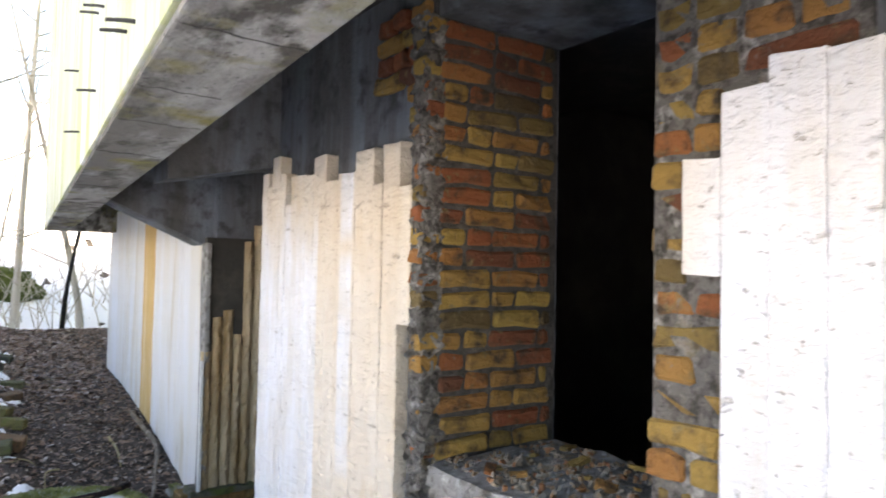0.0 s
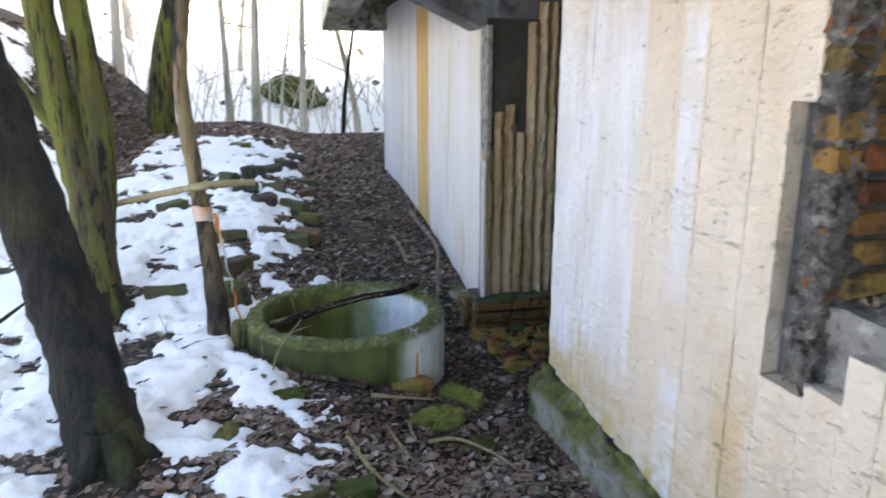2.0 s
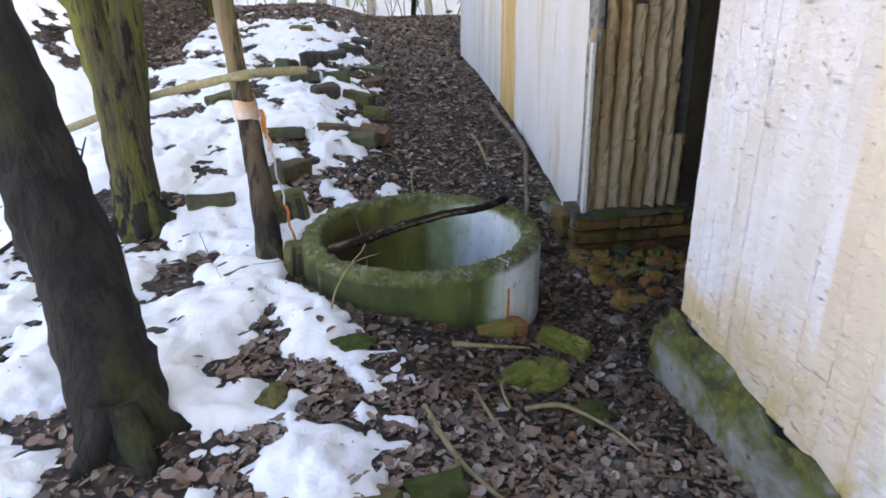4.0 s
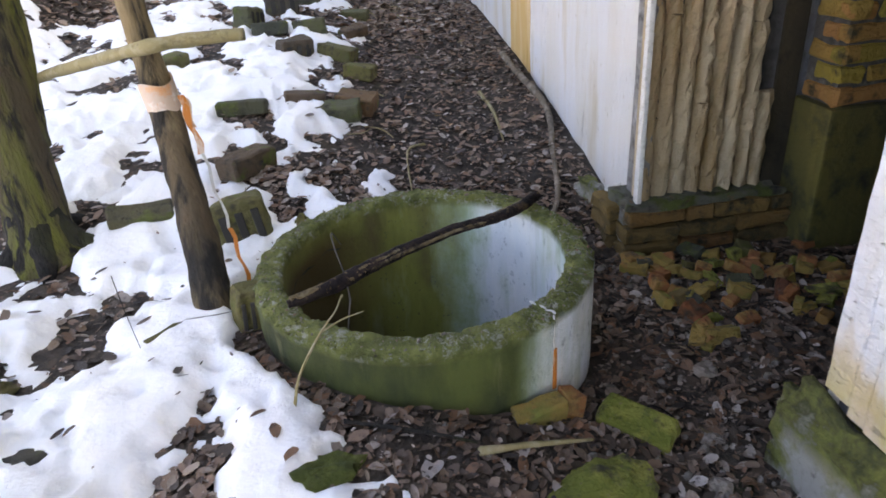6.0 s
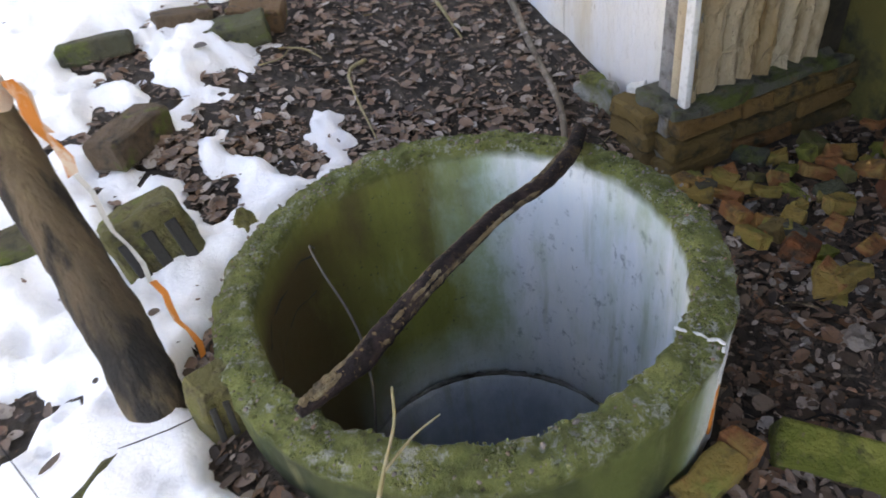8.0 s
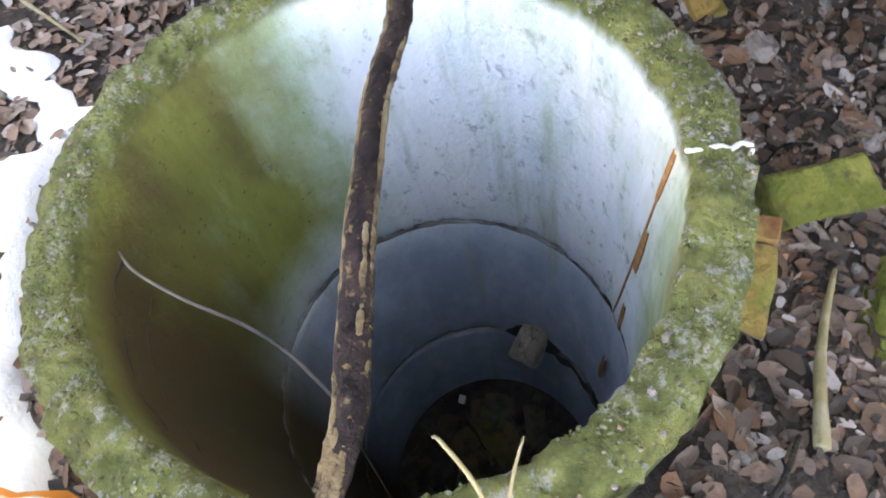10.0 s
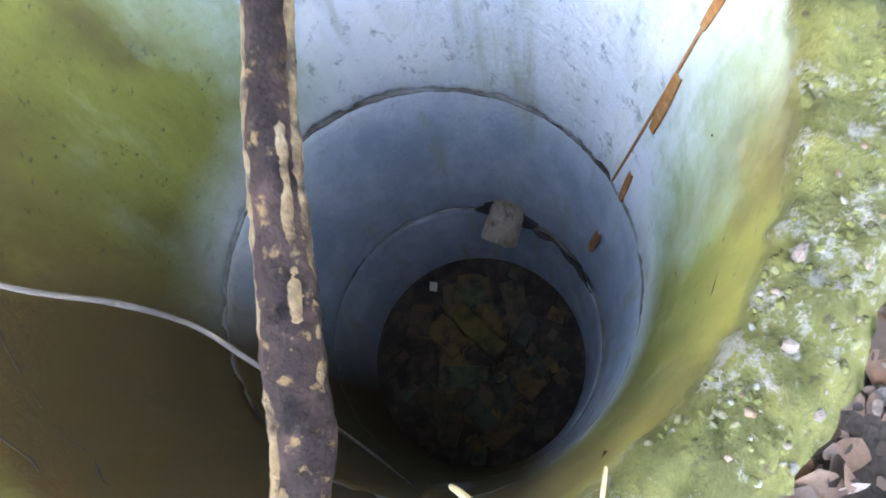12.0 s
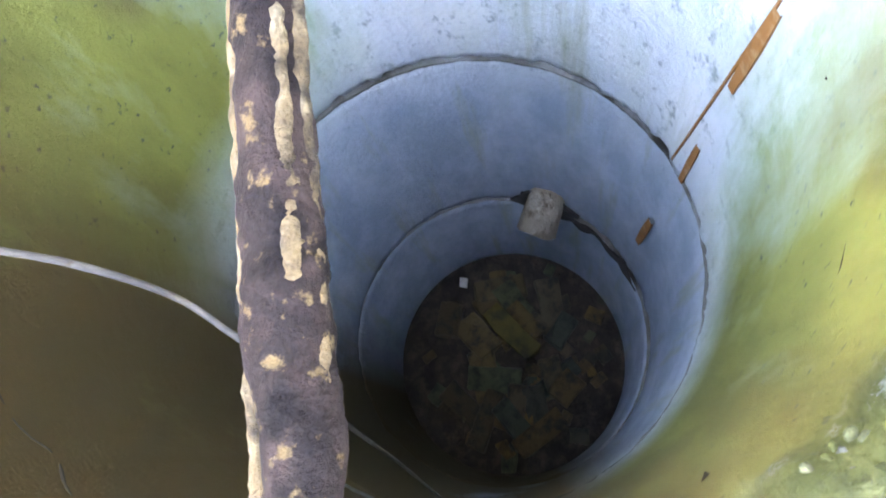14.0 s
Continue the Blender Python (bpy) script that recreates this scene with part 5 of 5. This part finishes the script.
def wood_tree(x, y, r, h, lx, ly, material):
    z = ground_z(x, y)
    line = [Vector((x, y, z - 0.15)), Vector((x + lx * 0.06, y + ly * 0.05, z + h * 0.12)), Vector((x + lx * 0.45, y + ly * 0.4, z + h * 0.5)), Vector((x + lx, y + ly, z + h))]
    limbs = []
    for k in range(rng.randint(9, 14)):
        f = rng.uniform(0.04, 0.8)
        b = line[1].lerp(line[3], f)
        w, L = rng.uniform(0, 6.3), rng.uniform(0.6, 2.0) * (1.2 - f)
        e = b + Vector((math.cos(w) * L, math.sin(w) * L, L * rng.uniform(0.3, 1.0)))
        limbs.append(([b, b.lerp(e, 0.5) + Vector((0, 0, -0.08 * L)), e], [r * 0.35, r * 0.22, 0.004]))
        e2 = b.lerp(e, 0.6) + Vector((math.cos(w + 1) * L * 0.5, math.sin(w + 1) * L * 0.5, L * 0.3))
        limbs.append(([b.lerp(e, 0.5), b.lerp(e2, 0.9), e2], [r * 0.18, r * 0.12, 0.003]))
    t = tagged(new("tree"), "bare winter tree on the bright slope", "tree", "background trees")
    v, f = tube(line, [r * 1.5, r, r * 0.7, r * 0.2], 10, 0.1, x, 5)
    mesh_object("trunk", v, f, material, True, t)
    for pts, rad in limbs:
        a, b = tube(pts, rad, 5, 0, 0, 3)
        mesh_object("limb", a, b, material, True, t)


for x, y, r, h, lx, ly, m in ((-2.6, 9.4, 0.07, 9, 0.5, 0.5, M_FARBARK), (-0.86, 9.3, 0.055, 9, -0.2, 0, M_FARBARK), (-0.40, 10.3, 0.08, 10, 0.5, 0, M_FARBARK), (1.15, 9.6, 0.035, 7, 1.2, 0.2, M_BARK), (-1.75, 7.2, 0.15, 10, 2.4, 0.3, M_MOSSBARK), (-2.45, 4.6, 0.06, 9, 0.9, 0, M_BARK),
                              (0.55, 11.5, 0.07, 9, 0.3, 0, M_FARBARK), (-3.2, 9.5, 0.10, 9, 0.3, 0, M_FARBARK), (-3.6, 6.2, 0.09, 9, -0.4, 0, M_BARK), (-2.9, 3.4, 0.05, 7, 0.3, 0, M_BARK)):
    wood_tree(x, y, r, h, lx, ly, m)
count = 0
while count < 84:
    a, d = rng.uniform(-1.3, 0.35), rng.uniform(11, 36)
    x, y = math.sin(a) * d - 1, math.cos(a) * d
    if x > 2.6 and y < 16:
        continue
    count += 1
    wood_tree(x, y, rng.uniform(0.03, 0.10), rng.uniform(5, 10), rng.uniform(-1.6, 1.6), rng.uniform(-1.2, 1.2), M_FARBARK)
bo = bmesh.new()
bmesh.ops.create_icosphere(bo, subdivisions=4, radius=1.0)
for v in bo.verts:
    v.co *= 1 + 0.35 * noise.fractal(v.co * 1.3, 0.8, 2, 4)
ob = part("boulder", bo, M_MOSS, None)
ob.matrix_basis = Matrix.LocRotScale((0.5, 13.6, ground_z(0.5, 13.6) + 0.25), None, (0.75, 0.5, 0.42))
tagged(ob, "mossy sunlit boulder below the far slope", "boulder")
# thin scrub on the far slope
v2, f2 = [], []
for i in range(800):
    a, d = rng.uniform(-1.2, 0.35), rng.uniform(10, 24)
    x, y = math.sin(a) * d - 1, math.cos(a) * d
    if x > 2.6 and y < 16:
        continue
    z, w, L = ground_z(x, y), rng.uniform(0, 6.3), rng.uniform(0.5, 1.9)
    p = Vector((x, y, z - 0.05))
    e = p + Vector((math.cos(w) * L * 0.5, math.sin(w) * L * 0.5, L))
    for w2 in (0.0, 1.1, -0.9):
        b = p.lerp(e, 0.0 if w2 == 0 else rng.uniform(0.3, 0.6))
        t = e if w2 == 0 else b + Vector((math.cos(w + w2), math.sin(w + w2), rng.uniform(0.2, 0.9))) * L * 0.45
        va, fa = tube([b, b.lerp(t, 0.5) + Vector((rng.uniform(-0.08, 0.08), 0, 0.07)), t], [0.013, 0.009, 0.003] if w2 == 0 else [0.008, 0.006, 0.002], 4, 0, 0, 2)
        f2 += [tuple(k + len(v2) for k in q) for q in fa]
        v2 += va
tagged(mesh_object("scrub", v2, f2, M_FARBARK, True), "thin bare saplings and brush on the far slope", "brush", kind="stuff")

# ---- leaf litter and small stones ----
lrng = random.Random(17)
wet_v, wet_f = [], []


def blocked(x, y):
    return math.hypot(x, y) < 0.555 or (x > 0.80 and y < -0.68) or (x > 0.87 and 0.38 < y < 0.66) or (x > 0.955 + 0.024 * (y - 0.62) and y > 0.42) or x > 2.4


dry_v, dry_f = [], []


def add_leaf(x, y, z, s):
    dry = y + 0.25 * noise.noise(Vector((x * 2, y * 2, 5))) > 0.55 or y + 0.5 * x < -1.0 + 0.3 * noise.noise(Vector((x * 2, y * 2, 9)))
    v2, f2 = (dry_v, dry_f) if dry else (wet_v, wet_f)
    w, tx, ty, curl = lrng.uniform(0, 6.3), lrng.gauss(0, 0.26), lrng.gauss(0, 0.26), lrng.uniform(0.0, 0.45)
    rot = Euler((tx, ty, w)).to_matrix()
    wd = lrng.uniform(0.28, 0.75)
    base = len(v2)
    for k in range(9):
        a = 2 * math.pi * k / 9
        e = lrng.uniform(0.78, 1.12)
        v2.append(rot @ Vector((math.cos(a) * s * e, math.sin(a) * s * e * wd, abs(math.sin(a)) * curl * s * 0.7)) + Vector((x, y, z)))
    v2.append(rot @ Vector((0.05 * s, 0, 0)) + Vector((x, y, z)))
    for k in range(9):
        f2.append((base + k, base + (k + 1) % 9, base + 9))


made = 0
while made < 60000:
    y = lrng.uniform(-3.4, 8.5) if lrng.random() < 0.75 else lrng.uniform(-2.2, 1.0)
    x = lrng.uniform(-0.75, 1.9) if lrng.random() < 0.72 else lrng.uniform(-2.6, -0.3)
    if blocked(x, y):
        continue
    d = snow_depth(x, y)
    if d > -0.05 and lrng.random() > 0.012:
        made += 0.2
        continue
    s = 0.005 + 0.026 * lrng.random() ** 2.4
    add_leaf(x, y, max(ground_z(x, y), snow_top(x, y) if d > -0.25 else -9) + lrng.uniform(0.0, 0.016), s)
    made += 1
for i in range(21000):
    x, y = lrng.uniform(-3.4, 1.9), lrng.uniform(3.0, 10.5)
    if blocked(x, y) and y < 4.9 or snow_depth(x, y) > -0.05:
        continue
    add_leaf(x, y, ground_z(x, y) + lrng.uniform(0.0, 0.02), lrng.uniform(0.018, 0.038))
tagged(mesh_object("leaf_litter", wet_v, wet_f, M_LEAF, True), "dark wet dead leaves covering the ground beside the well", "leaves", kind="stuff")
tagged(mesh_object("leaf_litter", dry_v, dry_f, M_DRYLEAF, True), "pale brown curled dead leaves covering the path", "leaves", kind="stuff")
v2, f2 = [], []
ico = bmesh.new()
bmesh.ops.create_icosphere(ico, subdivisions=1, radius=1)
IV = [v.co.copy() for v in ico.verts]
IF = [tuple(v.index for v in f.verts) for f in ico.faces]
ico.free()
made = 0
while made < 480:
    x, y = (lrng.uniform(0.3, 1.1), lrng.uniform(-1.4, 0.4)) if lrng.random() < 0.6 else (lrng.uniform(-0.3, 0.95), lrng.uniform(-3, 4))
    if blocked(x, y):
        continue
    s = lrng.uniform(0.006, 0.016) * (1.8 if lrng.random() < 0.06 else 1)
    m3 = Euler((lrng.uniform(0, 6), lrng.uniform(0, 6), 0)).to_matrix()
    sc = Vector((s * lrng.uniform(0.8, 1.5), s, s * lrng.uniform(0.5, 0.9)))
    b0 = len(v2)
    c = Vector((x, y, ground_z(x, y) + 0.008))
    v2 += [m3 @ Vector((p.x * sc.x, p.y * sc.y, p.z * sc.z)) * (0.85 + 0.3 * lrng.random()) + c for p in IV]
    f2 += [tuple(i + b0 for i in q) for q in IF]
    made += 1
tagged(mesh_object("pebbles", v2, f2, M_STONE), "small grey and reddish stones among the leaves", "pebbles", kind="stuff")

# ---- brickwork ----
BRICKS = {}


def brick_piece(lx, ly, lz, material):
    key = (round(lx, 2), round(ly, 2), round(lz, 3), random.randint(0, 5), material.name)
    if key not in BRICKS:
        bm = box(-lx / 2, lx / 2, -ly / 2, ly / 2, -lz / 2, lz / 2)
        bmesh.ops.bevel(bm, geom=list(bm.edges), offset=0.009, segments=1, affect="EDGES")
        bmesh.ops.subdivide_edges(bm, edges=[e for e in bm.edges if e.calc_length() > 0.09], cuts=1)
        rough_up(bm, 0.014, 24, key[3] * 5.0 + lx)
        me = bpy.data.meshes.new("brick")
        bm.to_mesh(me)
        bm.free()
        me.materials.append(material)
        BRICKS[key] = me
    return BRICKS[key]


def lay(x, y, z, lx, ly, lz, parent, material=M_BRICK):
    ob = new("brick", brick_piece(lx, ly, lz, material))
    ob.parent = parent
    ob.matrix_basis = pose(x, y, z, random.uniform(-1.2, 1.2), random.uniform(-1.2, 1.2), random.uniform(-1.5, 1.5))


COURSE = 0.0765
random.seed(4)
part("mortar", box(0.952, 1.535, -2.329, -2.315, 1.0, 2.63), M_MORTARDARK, building_wall)
part("mortar", box(0.911, 0.93, -3.80, -3.305, 1.0, 2.42), M_JAMB, building_wall)
for k in range(21):
    z = 1.055 + k * COURSE
    seq = ([0.25, 0.12, 0.19], [0.12, 0.25, 0.19], [0.25, 0.25, 0.06], [0.12, 0.12, 0.25, 0.06])[(k * 2 + (k // 3)) % 4]
    x = 0.946 + random.uniform(-0.008, 0.008)
    for L in seq:
        lay(x + L / 2, -2.310 + random.uniform(-0.006, 0.004), z, L - 0.018, 0.07, 0.059, building_wall)
        x += L
for k in range(17):
    z = 1.09 + k * COURSE
    y = -3.298 + random.uniform(-0.012, 0.012)
    end = -3.40 if 1.68 < z < 1.98 else -3.50 if z < 2.1 else -3.78
    edge_y = y
    while y > end + 0.04:
        L = min(random.choice((0.12, 0.25, 0.12)), y - end)
        if y == edge_y or random.random() < 0.7:
            lay(0.952 + random.uniform(-0.012, 0.004), y - L / 2, z, 0.09, L - 0.012, 0.062, building_wall)
        y -= L
for k in range(21):
    if random.random() < 0.75:
        lay(0.915 + random.uniform(-0.01, 0.008), -2.302 + random.uniform(-0.01, 0.008), 1.055 + k * COURSE, 0.085, 0.072, 0.060, building_wall)
for k in range(6):
    z = 2.275 + k * COURSE
    y = -1.93 - 0.02 * (k % 2) - (0.06 if k == 0 else 0)
    for L in ((0.12, 0.12, 0.12) if k % 2 else (0.20, 0.12)):
        if random.random() < 0.9:
            lay(0.922 + random.uniform(-0.008, 0.004), y - L / 2, z, 0.06, L - 0.012, 0.062, building_wall)
        y -= L
for k in range(4):
    x = 0.865 + (0.02 if k == 3 else 0)
    z = -0.112 + k * 0.072
    while x < 1.55:
        L = random.choice((0.25, 0.25, 0.12))
        lay(x + L / 2, 0.455, z, L - 0.010, 0.11, 0.062, far_wall, M_PLINTH)
        x += L
    lay(0.885, 0.60, z, 0.09, 0.20, 0.062, far_wall, M_PLINTH)
for k in range(26):
    z = 0.56 + k * COURSE
    x = 1.615 + random.uniform(-0.006, 0.006)
    lay(1.66, 0.40, z, 0.07, 0.11 if k % 2 else 0.20, 0.062, far_wall, M_PIER)
    while x < 2.35:
        L = random.choice((0.25, 0.12))
        lay(x + L / 2, 0.343, z, L - 0.012, 0.07, 0.062, far_wall, M_PIER)
        x += L
